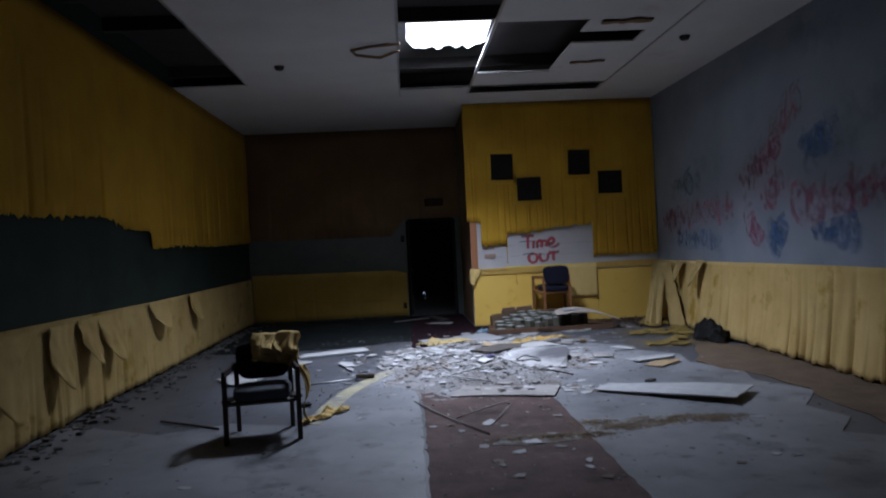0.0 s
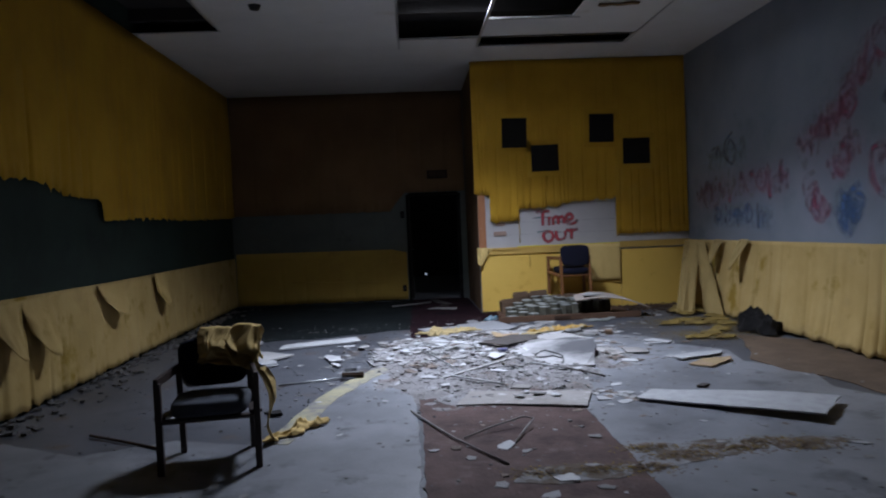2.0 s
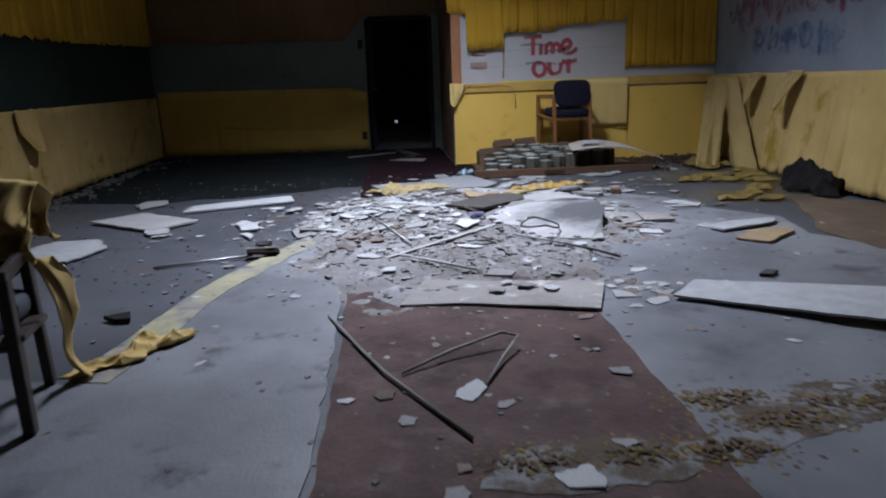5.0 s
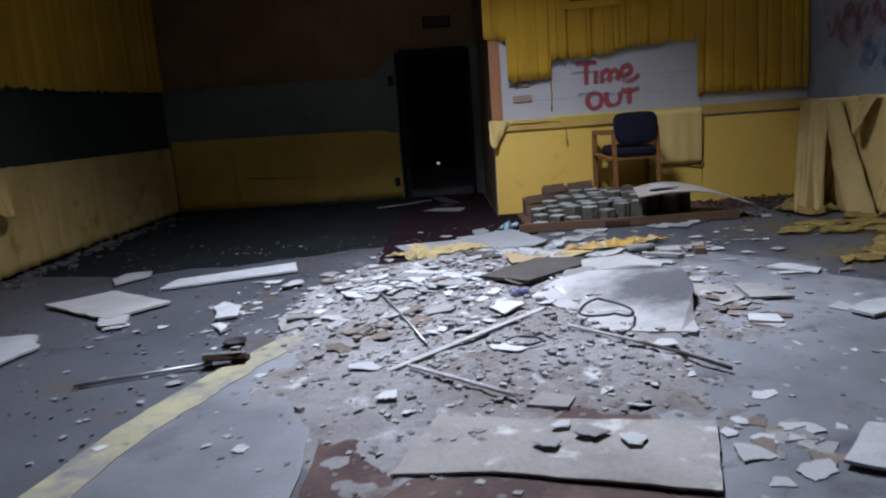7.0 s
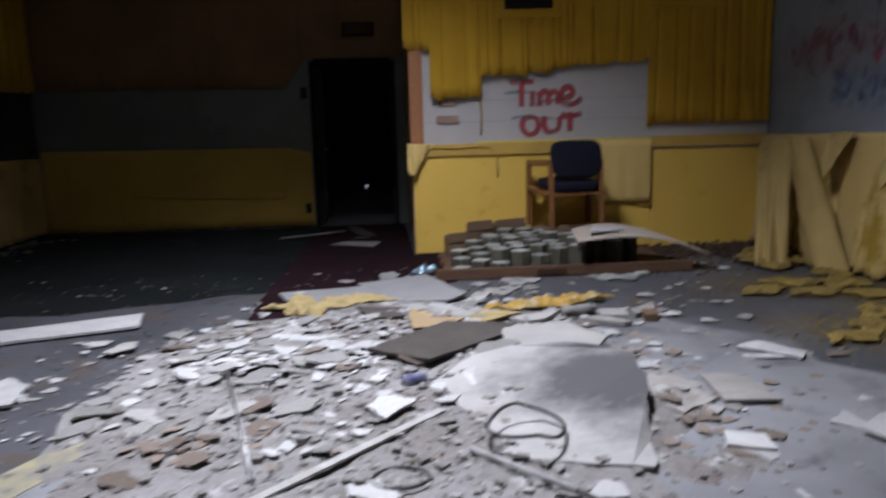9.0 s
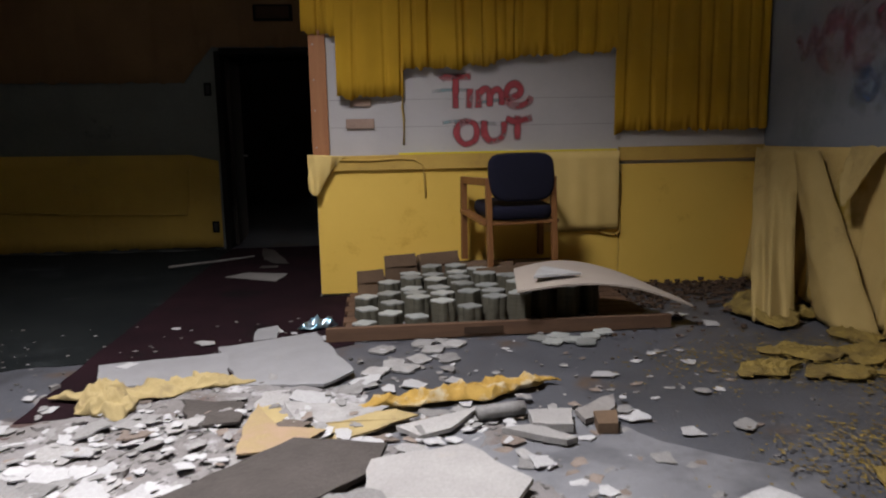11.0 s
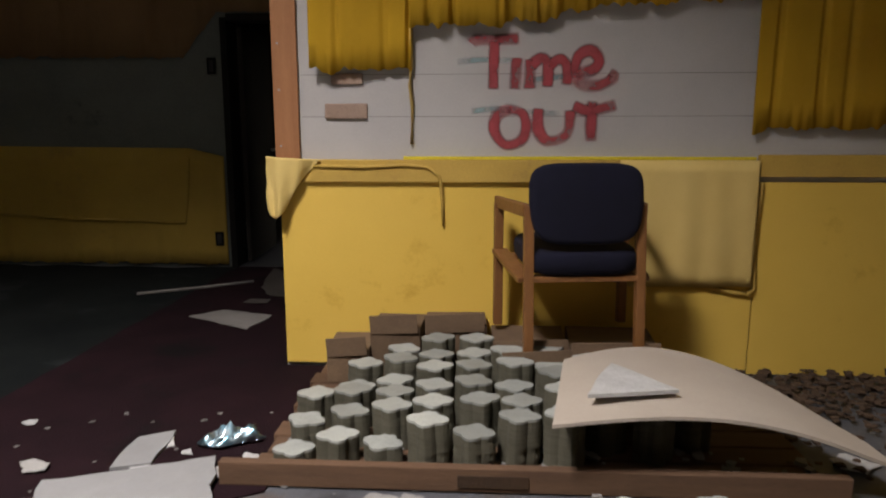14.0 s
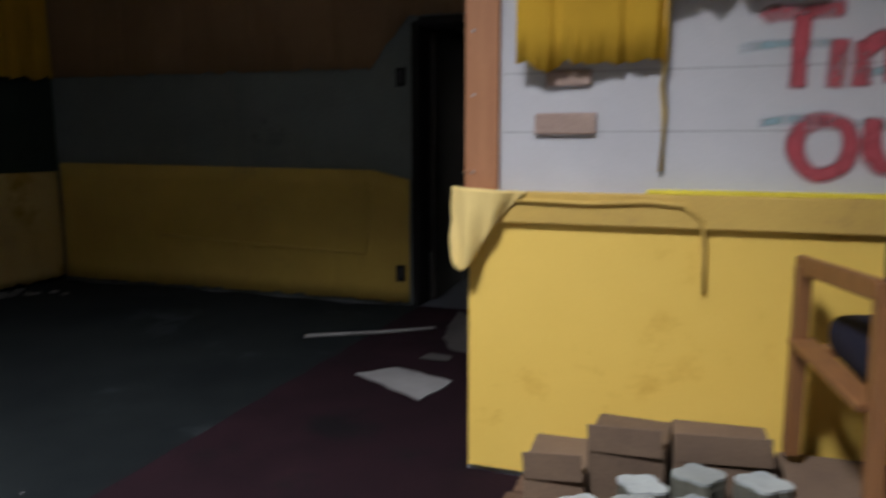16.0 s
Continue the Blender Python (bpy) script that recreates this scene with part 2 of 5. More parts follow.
    "stained_sheet": mat("stained_sheet", (0.36, 0.355, 0.355), (0.27, 0.265, 0.265), 2, 0.9, 0.10, 40, spots=(0.23, 0.195, 0.175), spot_scale=2.2, spot_lo=0.58, blot=(0.26, -0.04, 0.50, (0.07, 0.07, 0.075)), grain=0.94),
    "cream": mat("cream_yellow_cloth", (0.72, 0.54, 0.21), (0.64, 0.46, 0.16), 2, 0.9, 0.2, 200, grain=0.94),
    # Darker copy of the pale cloth; the corner's dimness is in its colour.
    "cloth_dull": mat("dimmed_yellow_cloth", (0.42, 0.31, 0.125), (0.32, 0.23, 0.085), 1.6, 0.9, 0.25, 220, spots=(0.22, 0.155, 0.065), spot_scale=1.4, spot_lo=0.57, grain=0.88),
    "rubble_brown": mat("brown_rubble", (0.13, 0.085, 0.06), (0.08, 0.055, 0.042), 8, 0.95, 0.5, 80, rnd=0.3),
    "lemon": mat("lemon_highlight", (0.80, 0.66, 0.06), (0.70, 0.55, 0.05), 6, 0.6, 0.1, 80),
    "grime_cloth": mat("grimy_yellow_cloth", (0.30, 0.215, 0.060), (0.14, 0.10, 0.04), 5, 0.95, 0.5, 60, spots=(0.08, 0.06, 0.03), spot_scale=4, spot_lo=0.57),
    "brick": mat("tan_brick", (0.40, 0.285, 0.23), (0.31, 0.215, 0.175), 9, 0.9, 0.5, 80),
    "can_blue": mat("blue_can", (0.03, 0.035, 0.16), (0.40, 0.40, 0.45), 16, 0.35, 0.05, 60, metal=0.4),
    "foil": mat("shiny_foil", (0.75, 0.85, 0.90), (0.20, 0.55, 0.75), 22, 0.35, 0.3, 40, metal=1.0),
    "rust": mat("rust_brown", (0.055, 0.028, 0.014), (0.035, 0.02, 0.012), 9, 0.8, 0.3, 70),
}


# ---- mesh helpers ----
# fibrous and dusty surfaces, and the dimmed floor and walls, have hardly any gloss
for key, gloss in (("dim_floor", 0.05), ("maroon", 0.12), ("maroon_dim", 0.05), ("cloth", 0.2), ("cloth_pale", 0.2), ("ochre", 0.2), ("grime_cloth", 0.1), ("rubble", 0.15), ("rubble_bed", 0.1), ("rubble_brown", 0.1), ("dirt", 0.1), ("navy", 0.25), ("chip", 0.25), ("chip_white", 0.25), ("chip_brown", 0.15), ("behind", 0.15), ("tile_side", 0.2)):
    M[key].node_tree.nodes["Principled BSDF"].inputs["Specular IOR Level"].default_value = gloss


def mesh_of(name, bm, material, smooth=False):
    bmesh.ops.recalc_face_normals(bm, faces=bm.faces)
    me = bpy.data.meshes.new(name)
    bm.to_mesh(me)
    bm.free()
    for m in material if isinstance(material, (list, tuple)) else [material]:
        me.materials.append(m)
    if smooth:
        for p in me.polygons:
            p.use_smooth = True
    return me


def part(name, bm, material, parent=None, label="", smooth=False, at=None):
    ob = new(name, mesh_of(name, bm, material, smooth))
    if parent is not None:
        ob.parent = parent
    if at is not None:
        ob.matrix_basis = at
    if label:
        ob["label"] = label
    return ob


def thing(name, at, label, category, group="", kind=""):
    return tagged_at(new(name), at, label, category, group, kind)


def tagged_at(ob, at, label, category, group="", kind=""):
    ob.matrix_basis = at
    return tagged(ob, label, category, group, kind)


def box(bm, lo, hi, bevel=0.0, m=None):
    vs = bmesh.ops.create_cube(bm, size=1.0)["verts"]
    c = [(a + b) / 2 for a, b in zip(lo, hi)]
    s = [b - a for a, b in zip(lo, hi)]
    bmesh.ops.transform(bm, verts=vs, matrix=Matrix.Translation(c) @ Matrix.Diagonal((*s, 1)))
    if bevel:
        es = list({e for v in vs for e in v.link_edges})
        r = bmesh.ops.bevel(bm, geom=es, offset=bevel, segments=2, profile=0.6, affect="EDGES")
        vs = list({v for f in r["faces"] for v in f.verts} | {v for v in vs if v.is_valid})
    if m is not None:
        bmesh.ops.transform(bm, verts=vs, matrix=m)
    return bm


def slab(bm, outline, z0, z1, drift=None):
    """A flat piece with the given outline, from z0 up to z1; drift(x, y) lifts it."""
    d = drift or (lambda x, y: 0.0)
    lo = [bm.verts.new((x, y, z0 + d(x, y))) for x, y in outline]
    hi = [bm.verts.new((x, y, z1 + d(x, y))) for x, y in outline]
    n = len(outline)
    bm.faces.new(hi)
    bm.faces.new(lo[::-1])
    for i in range(n):
        bm.faces.new((lo[i], lo[(i + 1) % n], hi[(i + 1) % n], hi[i]))
    return bm


def ragged(outline, step=0.08, amp=0.012, rng=random):
    """The outline with its sides broken into short uneven steps."""
    out = []
    for i, (x0, y0) in enumerate(outline):
        x1, y1 = outline[(i + 1) % len(outline)]
        d = math.hypot(x1 - x0, y1 - y0)
        k = max(1, int(d / step))
        for j in range(k):
            f = j / k
            a = rng.uniform(-amp, amp) if j else 0
            out.append((x0 + (x1 - x0) * f - (y1 - y0) / d * a, y0 + (y1 - y0) * f + (x1 - x0) / d * a))
    return out


def sheet(bm, place, nu, nv, thick=0.006):
    """A cloth or curved board: place(u, v) gives (point, normal); closed with its thickness."""
    f, b = [], []
    for i in range(nu + 1):
        rf, rb = [], []
        for j in range(nv + 1):
            p, n = place(i / nu, j / nv)
            p, n = Vector(p), Vector(n)
            rf.append(bm.verts.new(p + n * thick))
            rb.append(bm.verts.new(p))
        f.append(rf)
        b.append(rb)
    for i in range(nu):
        for j in range(nv):
            bm.faces.new((f[i][j], f[i + 1][j], f[i + 1][j + 1], f[i][j + 1]))
            bm.faces.new((b[i][j], b[i][j + 1], b[i + 1][j + 1], b[i + 1][j]))
    for i in range(nu):
        bm.faces.new((f[i][0], b[i][0], b[i + 1][0], f[i + 1][0]))
        bm.faces.new((f[i][nv], f[i + 1][nv], b[i + 1][nv], b[i][nv]))
    for j in range(nv):
        bm.faces.new((f[0][j], f[0][j + 1], b[0][j + 1], b[0][j]))
        bm.faces.new((f[nu][j], b[nu][j], b[nu][j + 1], f[nu][j + 1]))
    return bm


def tube(bm, pts, r, sides=8):
    """A round bar along the points."""
    pts = [Vector(p) for p in pts]
    rings = []
    for i, p in enumerate(pts):
        d = (pts[min(i + 1, len(pts) - 1)] - pts[max(i - 1, 0)]).normalized()
        q = d.to_track_quat("Z", "Y")
        rings.append([bm.verts.new(p + q @ Vector((r * math.cos(a), r * math.sin(a), 0))) for a in [k * math.tau / sides for k in range(sides)]])
    for a, b in zip(rings, rings[1:]):
        for k in range(sides):
            bm.faces.new((a[k], a[(k + 1) % sides], b[(k + 1) % sides], b[k]))
    bm.faces.new(rings[0][::-1])
    bm.faces.new(rings[-1])
    return bm


def n3(x, y, z=0.0):
    return noise.noise((x, y, z))


def wall(name, boxes, material, label):
    bm = bmesh.new()
    for lo, hi in boxes:
        box(bm, lo, hi)
    return tagged(part(name, bm, material), label, "wall", kind="structure")


# ---- the large structure ----
bm = bmesh.new()
bmesh.ops.create_grid(bm, x_segments=90, y_segments=150, size=0.5)
for v in bm.verts:
    x, y = XL - 0.3 + (v.co.x + 0.5) * (XR - XL + 0.6), YB - 0.3 + (v.co.y + 0.5) * 27.0
    v.co = (x, y, 0.004 * n3(x * 0.8, y * 0.8) - 0.004)
tagged(part("floor", bm, M["floor"], smooth=True), "worn grey vinyl floor strewn with dirt", "floor", kind="structure")


def patch(name, outline, material, z, label, seed, worn=0.0):
    rng = random.Random(seed)
    if worn:
        outline = ragged(outline, 0.30, worn, rng)
    bm = slab(bmesh.new(), ragged(outline, 0.09, 0.010, rng), -0.004, z)
    return tagged(part(name, bm, material), label, "floor", kind="structure")


patch("floor_maroon_strip", [(0.05, -2.5), (1.42, -2.5), (1.45, 4.7), (1.42, 7.2), (1.30, 9.5), (1.24, 11.2), (0.03, 11.1), (0.05, 9.0), (0.12, 7.0)], M["maroon"], 0.004, "maroon vinyl walkway strip, scuffed and dusty", 3)
# Far end of the maroon strip, with the passage's shade painted in.
patch("floor_maroon_carpet", [(0.03, 11.11), (1.24, 11.21), (1.30, 12.0), (1.50, 12.1), (1.50, 13.38), (1.21, 13.38), (1.17, 15.9), (0.08, 15.9), (0.02, 12.0)], M["maroon_dim"], 0.004, "far maroon strip leading to the doorway, darkened for dimness", 33)
patch("floor_pale_strip", [(-3.38, -2.5), (0.02, -2.5), (0.09, 7.0), (0.03, 8.6), (-0.12, 9.6), (-0.55, 8.7), (-0.85, 7.4), (-1.0, 6.7), (-1.7, 6.95), (-2.3, 6.7), (-3.38, 7.3)], M["pale"], 0.005, "pale grey vinyl floor strip with dark scuffs", 4)
patch("floor_pale_right", [(1.46, -2.5), (4.7, -2.5), (4.7, 4.6), (3.3, 5.5), (3.62, 5.9), (3.5, 6.35), (3.9, 6.9), (3.6, 7.5), (3.75, 8.1), (3.38, 8.7), (3.5, 9.3), (3.1, 9.8), (3.2, 10.2), (2.75, 10.55), (2.5, 10.95), (2.15, 10.7), (1.9, 10.95), (1.36, 10.6), (1.42, 7.2)], M["pale"], 0.005, "pale grey vinyl floor with dark scuffs", 5)
patch("floor_dirt", [(3.75, 5.6), (4.7, 4.8), (4.7, 9.6), (4.0, 10.2), (3.5, 8.8), (3.9, 7.0)], M["dirt"], 0.006, "brown dirty floor along the wall", 6, 0.09)
# Dark patch painted where the light fades towards the far wall.
patch("floor_dark_carpet", [(-3.38, 11.7), (-2.0, 11.4), (-0.6, 11.75), (0.0, 11.95), (0.16, 12.1), (0.16, 15.9), (-3.38, 15.9)], M["dim_floor"], 0.0012, "dark greenish floor by the far wall, dimness put into its colour", 9, 0.09)
patch("floor_yellow_stripe", [(-1.02, 6.75), (-0.84, 6.7), (-0.62, 8.0), (-0.36, 8.75), (0.0, 9.5), (-0.12, 9.62), (-0.52, 8.85), (-0.80, 8.05)], M["stripe"], 0.009, "dirty yellow tape stripe on the floor", 7, 0.012)

for k, o in enumerate(([(0.62, 5.72), (0.95, 5.66), (1.32, 5.74), (1.40, 5.92), (1.02, 5.98), (0.70, 5.90)], [(1.48, 5.80), (1.82, 5.90), (2.10, 6.00), (2.30, 6.22), (1.98, 6.30), (1.62, 6.16)], [(2.36, 6.02), (2.74, 6.00), (2.95, 6.12), (2.66, 6.26), (2.40, 6.20)])):
    rng = random.Random(60 + k)
    bm = slab(bmesh.new(), ragged(ragged(o, 0.12, 0.05, rng), 0.04, 0.014, rng), -0.004, 0.0068)
    tagged(part("floor_dirt_smear", bm, M["smear"]), "brown trodden dirt smeared on the floor", "floor", kind="structure")

wall("wall_left", [((XL - 0.2, YB, -0.02), (XL, YF + 0.2, ROOF))], M["green"], "dark green painted wall")
wall("wall_right", [((XR, YB, -0.02), (XR + 0.2, YW + 0.2, ROOF))], M["blue_wall"], "bluish white painted wall with graffiti")
wall("wall_time_out", [((1.22, YW, -0.02), (XR, YW + 0.2, ROOF))], M["white_wall"], "white painted block wall with red graffiti")
wall("wall_return", [((1.22, YW + 0.2, -0.02), (1.42, YF, ROOF))], M["dark_brown"], "brown side wall of the passage")
wall("wall_far", [((XL, YF, -0.02), (0.07, YF + 0.2, ROOF)), ((1.05, YF, -0.02), (1.42, YF + 0.2, ROOF)), ((0.07, YF, 2.08), (1.05, YF + 0.2, ROOF))], M["greygreen"], "dim grey-green far wall with a doorway")
# Added wall, out of view, that closes the room behind the walk's start.
wall("wall_behind", [((XL - 0.2, YB - 0.2, -0.02), (XR + 0.2, YB, ROOF))], M["behind"], "added dark wall behind the view, never seen")
# Room past the doorway, darkened by its colour.
wall("wall_back_room", [((-1.0, YF + 0.2, -0.02), (-0.8, 22.0, 2.6)), ((2.2, YF + 0.2, -0.02), (2.4, 22.0, 2.6)), ((-1.0, 22.0, -0.02), (0.44, 22.2, 2.6)), ((0.52, 22.0, -0.02), (2.4, 22.2, 2.6)), ((0.44, 22.0, 0.10), (0.52, 22.2, 2.6)), ((0.44, 22.0, -0.02), (0.52, 22.2, 0.03))], M["behind"], "walls past the doorway, unlit darkness put into their colour")
wall("ceiling_back_room", [((-1.0, YF + 0.2, 2.6), (2.4, 22.2, 2.7))], M["behind"], "ceiling past the doorway, unlit darkness put into its colour")

# ceiling: panels between the openings where tiles are missing
HOLES = [(0.04, 1.17, 7.1, 11.86), (1.21, 2.30, 8.45, 10.95), (1.21, 3.40, 11.82, 12.42), (2.22, 3.12, 8.95, 9.45), (XL, -2.29, 3.2, 11.2)]
xs = sorted({XL, 0.04, 1.17, 1.21, 2.22, 2.30, 3.12, 3.40, XR, -2.29})
ys = sorted({YB, YW, YF, 7.1, 11.86, 8.45, 10.95, 11.82, 12.42, 8.95, 9.45, 3.2, 11.2})
bm = bmesh.new()
for x0, x1 in zip(xs, xs[1:]):
    for y0, y1 in zip(ys, ys[1:]):
        cx, cy = (x0 + x1) / 2, (y0 + y1) / 2
        if any(a < cx < b and c < cy < d for a, b, c, d in HOLES) or (cy > YW and cx > 1.3):
            continue
        box(bm, (x0, y0, CEIL), (x1, y1, CEIL + 0.02))
tagged(part("ceiling", bm, M["ceiling"]), "stained white ceiling with missing tiles", "ceiling", kind="structure")
bm = bmesh.new()
rng = random.Random(8)
hole = [(0.16, 8.95), (1.26, 8.95), (1.30, 10.55)] + [(1.26 - 0.09 * k, 10.75 + rng.uniform(-0.14, 0.16)) for k in range(1, 12)] + [(0.16, 10.3)]
outer = [(XL - 0.2, YB - 0.2), (XR + 0.2, YB - 0.2), (XR + 0.2, YF + 0.2), (XL - 0.2, YF + 0.2)]
for z in (ROOF, ROOF + 0.06):
    vo, vi = [bm.verts.new((x, y, z)) for x, y in outer], [bm.verts.new((x, y, z)) for x, y in hole]
    eds = [bm.edges.new((l[i], l[(i + 1) % len(l)])) for l in (vo, vi) for i in range(len(l))]
    bmesh.ops.triangle_fill(bm, use_beauty=True, edges=eds)
tagged(part("roof", bm, M["roof"]), "dark roof deck with a jagged hole to the sky", "roof", kind="structure")
sk = bpy.data.materials.new("overcast_sky")
sk.use_nodes = True
em = sk.node_tree.nodes.new("ShaderNodeEmission")
em.inputs[0].default_value, em.inputs[1].default_value = (0.93, 0.96, 1.0, 1), 9.0
sk.node_tree.links.new(em.outputs[0], sk.node_tree.nodes["Material Output"].inputs[0])
bm = bmesh.new()
bmesh.ops.create_grid(bm, x_segments=1, y_segments=1, size=14, matrix=Matrix.Translation((0.7, 12, 7.0)))
tagged(part("backdrop", bm, sk), "pale overcast sky above the roof", "sky", kind="structure")


# ---- cloth on the walls ----
def creases(length, lo, hi, seed):
    rng, out, p = random.Random(seed), [], 0.0
    while p < length:
        p += rng.uniform(lo, hi)
        out.append((p, rng.uniform(0.35, 1.0), rng.uniform(0.6, 1.4), rng.uniform(-0.06, 0.06)))
    return out


def drape(name, side, u0, u1, top, bottom, material, label, amp=0.03, lo=0.08, hi=0.26, width=0.014, nu=300, nv=10, seed=1, flare=0.0, base=0.012, tear=0.02):
    """Cloth hung on a wall from top(u) to bottom(u), with sharp creases and an uneven lower edge."""
    cr = creases(u1 - u0, lo, hi, seed)

    def place(a, b):
        u = u0 + (u1 - u0) * a
        t, bo = top(u), bottom(u) + tear * n3(u * 9, seed) + tear * 0.7 * n3(u * 31, seed + 5)
        z = bo + (t - bo) * b
        loose = 1 - b
        off = amp * (0.45 + 0.75 * n3(u * 2.3, z * 0.5, seed) + 0.25 * n3(u * 9, z * 1.5, seed))
        for p, d, w, lean in cr:
            q = (u - u0 - p - lean * loose) / (width * w)
            if abs(q) < 3:
                off -= amp * d * math.exp(-q * q) * (0.25 + 0.75 * loose)
        off = base + max(0.0, off + amp * 0.4) * (0.3 + 0.7 * loose) + flare * loose * loose
        if side == "left":
            return (XL + off, u, z), (1, 0, 0)
        if side == "right":
            return (XR - off, u, z), (-1, 0, 0)
        y = YF if side == "far" else YW
        return (u, y - off, z), (0, -1, 0)
    ob = part(name, sheet(bmesh.new(), place, nu, nv, 0.004), material, smooth=True)
    return tagged(ob, label, "wall cloth", "cloth hung on the walls")


def steps(rows):
    """A level that jumps from value to value along the wall: rows of (from, level)."""
    def f(u):
        v = rows[0][1]
        for a, z in rows:
            if u >= a:
                v = z
        return v
    return f


def ramped(rows):
    def f(u):
        if u <= rows[0][0]:
            return rows[0][1]
        for (a, p), (b, q) in zip(rows, rows[1:]):
            if u <= b:
                return p + (q - p) * (u - a) / (b - a)
        return rows[-1][1]
    return f


flat = lambda z: (lambda u: z)
drape("wall_cloth", "left", 2.6, 15.88, flat(CEIL - 0.005), ramped([(2, 2.05), (7.0, 2.02), (8.3, 2.08), (9.2, 1.95), (9.85, 1.93), (9.9, 1.70), (11, 1.74), (13, 1.72), (16, 1.78)]), M["cloth"],
      "yellow cloth hung on the wall with a torn lower edge", 0.05, 0.15, 0.7, 0.03, 760, 12, 11, tear=0.05)
drape("wall_cloth", "left", 2.6, 15.88, ramped([(2, 1.08), (6.5, 1.04), (10, 1.0), (16, 0.98)]), ramped([(2, 0.02), (16, 0.04)]), M["cloth_pale"],
      "pale yellow cloth sagging on the lower wall", 0.045, 0.10, 0.5, 0.03, 700, 12, 12, tear=0.035)
drape("wall_cloth", "right", 4.0, 13.38, ramped([(4, 1.16), (8, 1.14), (13, 1.08)]), flat(0.03), M["cloth_pale"],
      "pale yellow cloth in deep vertical folds on the lower wall", 0.085, 0.07, 0.62, 0.034, 760, 18, 13, flare=0.07, tear=0.045)
drape("wall_cloth", "W", 1.16, 1.42, flat(CEIL - 0.005), flat(1.94), M["cloth"], "yellow cloth hung over the wall corner", 0.03, 0.06, 0.14, 0.012, 60, 18, 14, tear=0.034)
drape("wall_cloth", "W", 1.40, 1.885, flat(CEIL - 0.007), flat(1.49), M["cloth"], "pleated yellow cloth strip with a torn lower edge", 0.045, 0.07, 0.17, 0.012, 90, 20, 15, base=0.02, tear=0.034)
drape("wall_cloth", "W", 1.88, 2.79, flat(CEIL - 0.009), ramped([(1.88, 1.685), (2.4, 1.70), (2.6, 1.73), (2.79, 1.78)]), M["cloth"], "pleated yellow cloth above the red graffiti", 0.042, 0.05, 0.16, 0.011, 150, 20, 16, tear=0.034)
drape("wall_cloth", "W", 2.78, 3.50, flat(CEIL - 0.011), ramped([(2.78, 1.765), (3.5, 1.81)]), M["cloth"], "yellow cloth hung high on the wall", 0.035, 0.12, 0.3, 0.013, 110, 20, 17, base=0.018, tear=0.034)
drape("wall_cloth", "W", 3.49, XR - 0.02, flat(CEIL - 0.013), flat(1.21), M["cloth"], "yellow cloth hung down to the wall rail", 0.045, 0.10, 0.24, 0.013, 180, 22, 18, tear=0.034)
drape("wall_cloth", "far", XL + 0.05, 1.2, flat(CEIL - 0.005), ramped([(-3.4, 1.8), (-0.3, 1.78), (0.0, 2.14), (1.3, 2.14)]), M["dark_brown"], "yellow cloth on the upper far wall, its dimness painted brown", 0.02, 0.2, 0.6, 0.03, 240, 8, 19)
drape("wall_cloth", "far", XL + 0.05, 0.0, ramped([(-3.4, 1.06), (-0.3, 1.03), (0, 0.96)]), flat(0.03), M["dull_yellow"], "dull yellow cloth on the lower far wall", 0.02, 0.3, 0.9, 0.03, 160, 8, 20)


def flap(side, u, z, w, h, bulge, seed, material, label):
    """A loose pocket of cloth that sags out from the wall and curls at its lip."""
    rng = random.Random(seed)
    lean = rng.uniform(-0.3, 0.3)

    def place(a, b):
        d = 1 - b
        s = math.sin(math.pi * a)
        uu = u + (a - 0.5) * w * (1 - 0.35 * d) + lean * w * d
        zz = z - h * d * (0.55 + 0.45 * s) + 0.015 * n3(a * 6, b * 6, seed)
        off = 0.075 + bulge * (0.15 + 0.85 * s) * d ** 1.5 + 0.02 * n3(a * 5, b * 3, seed + 2)
        if side == "left":
            return (XL + off, uu, zz), (1, 0, 0)
        if side == "right":
            return (XR - off - 0.1 * d, uu, zz), (-1, 0, 0)
        return (uu, YW - off + 0.04, zz), (0, -1, 0)
    return tagged(part("cloth_flap", sheet(bmesh.new(), place, 26, 14, 0.005), material, smooth=True), label, "wall cloth", "cloth hung on the walls")


for i, (u, w, h, bl) in enumerate(((5.4, 0.8, 0.6, 0.12), (6.35, 0.7, 0.72, 0.16), (7.25, 0.55, 0.62, 0.15), (7.8, 0.5, 0.5, 0.14), (8.35, 0.7, 0.55, 0.15), (10.0, 0.9, 0.38, 0.12), (11.6, 0.6, 0.45, 0.12))):
    flap("left", u, 1.0, w, h, bl, 30 + i, M["cloth_pale"], "torn pale cloth sagging from the lower wall")


def bunch(a, b):
    """Cloth pulled off the wall in the corner, gathered into a column that comes down on the floor."""
    d = 1 - b
    x = 4.64 - 0.03 * a - (0.34 + 0.24 * a) * d ** 1.15
    y = 12.78 + 0.52 * a - (0.60 + 0.50 * a) * d ** 1.25
    fold = 0.055 * (0.35 + 0.65 * d) * (0.5 + 0.5 * math.sin(a * 15 + 1.4 * n3(a * 3, b * 2, 3))) + 0.03 * n3(a * 5, b * 5, 6)
    round_off = 0.10 * math.sin(math.pi * a) * (0.3 + 0.7 * d)
    k = fold + round_off
    return (x - 0.6 * k, y - 0.8 * k, 0.014 + 1.06 * b + 0.02 * n3(a * 4, b, 2)), (-0.6, -0.8, 0.1)


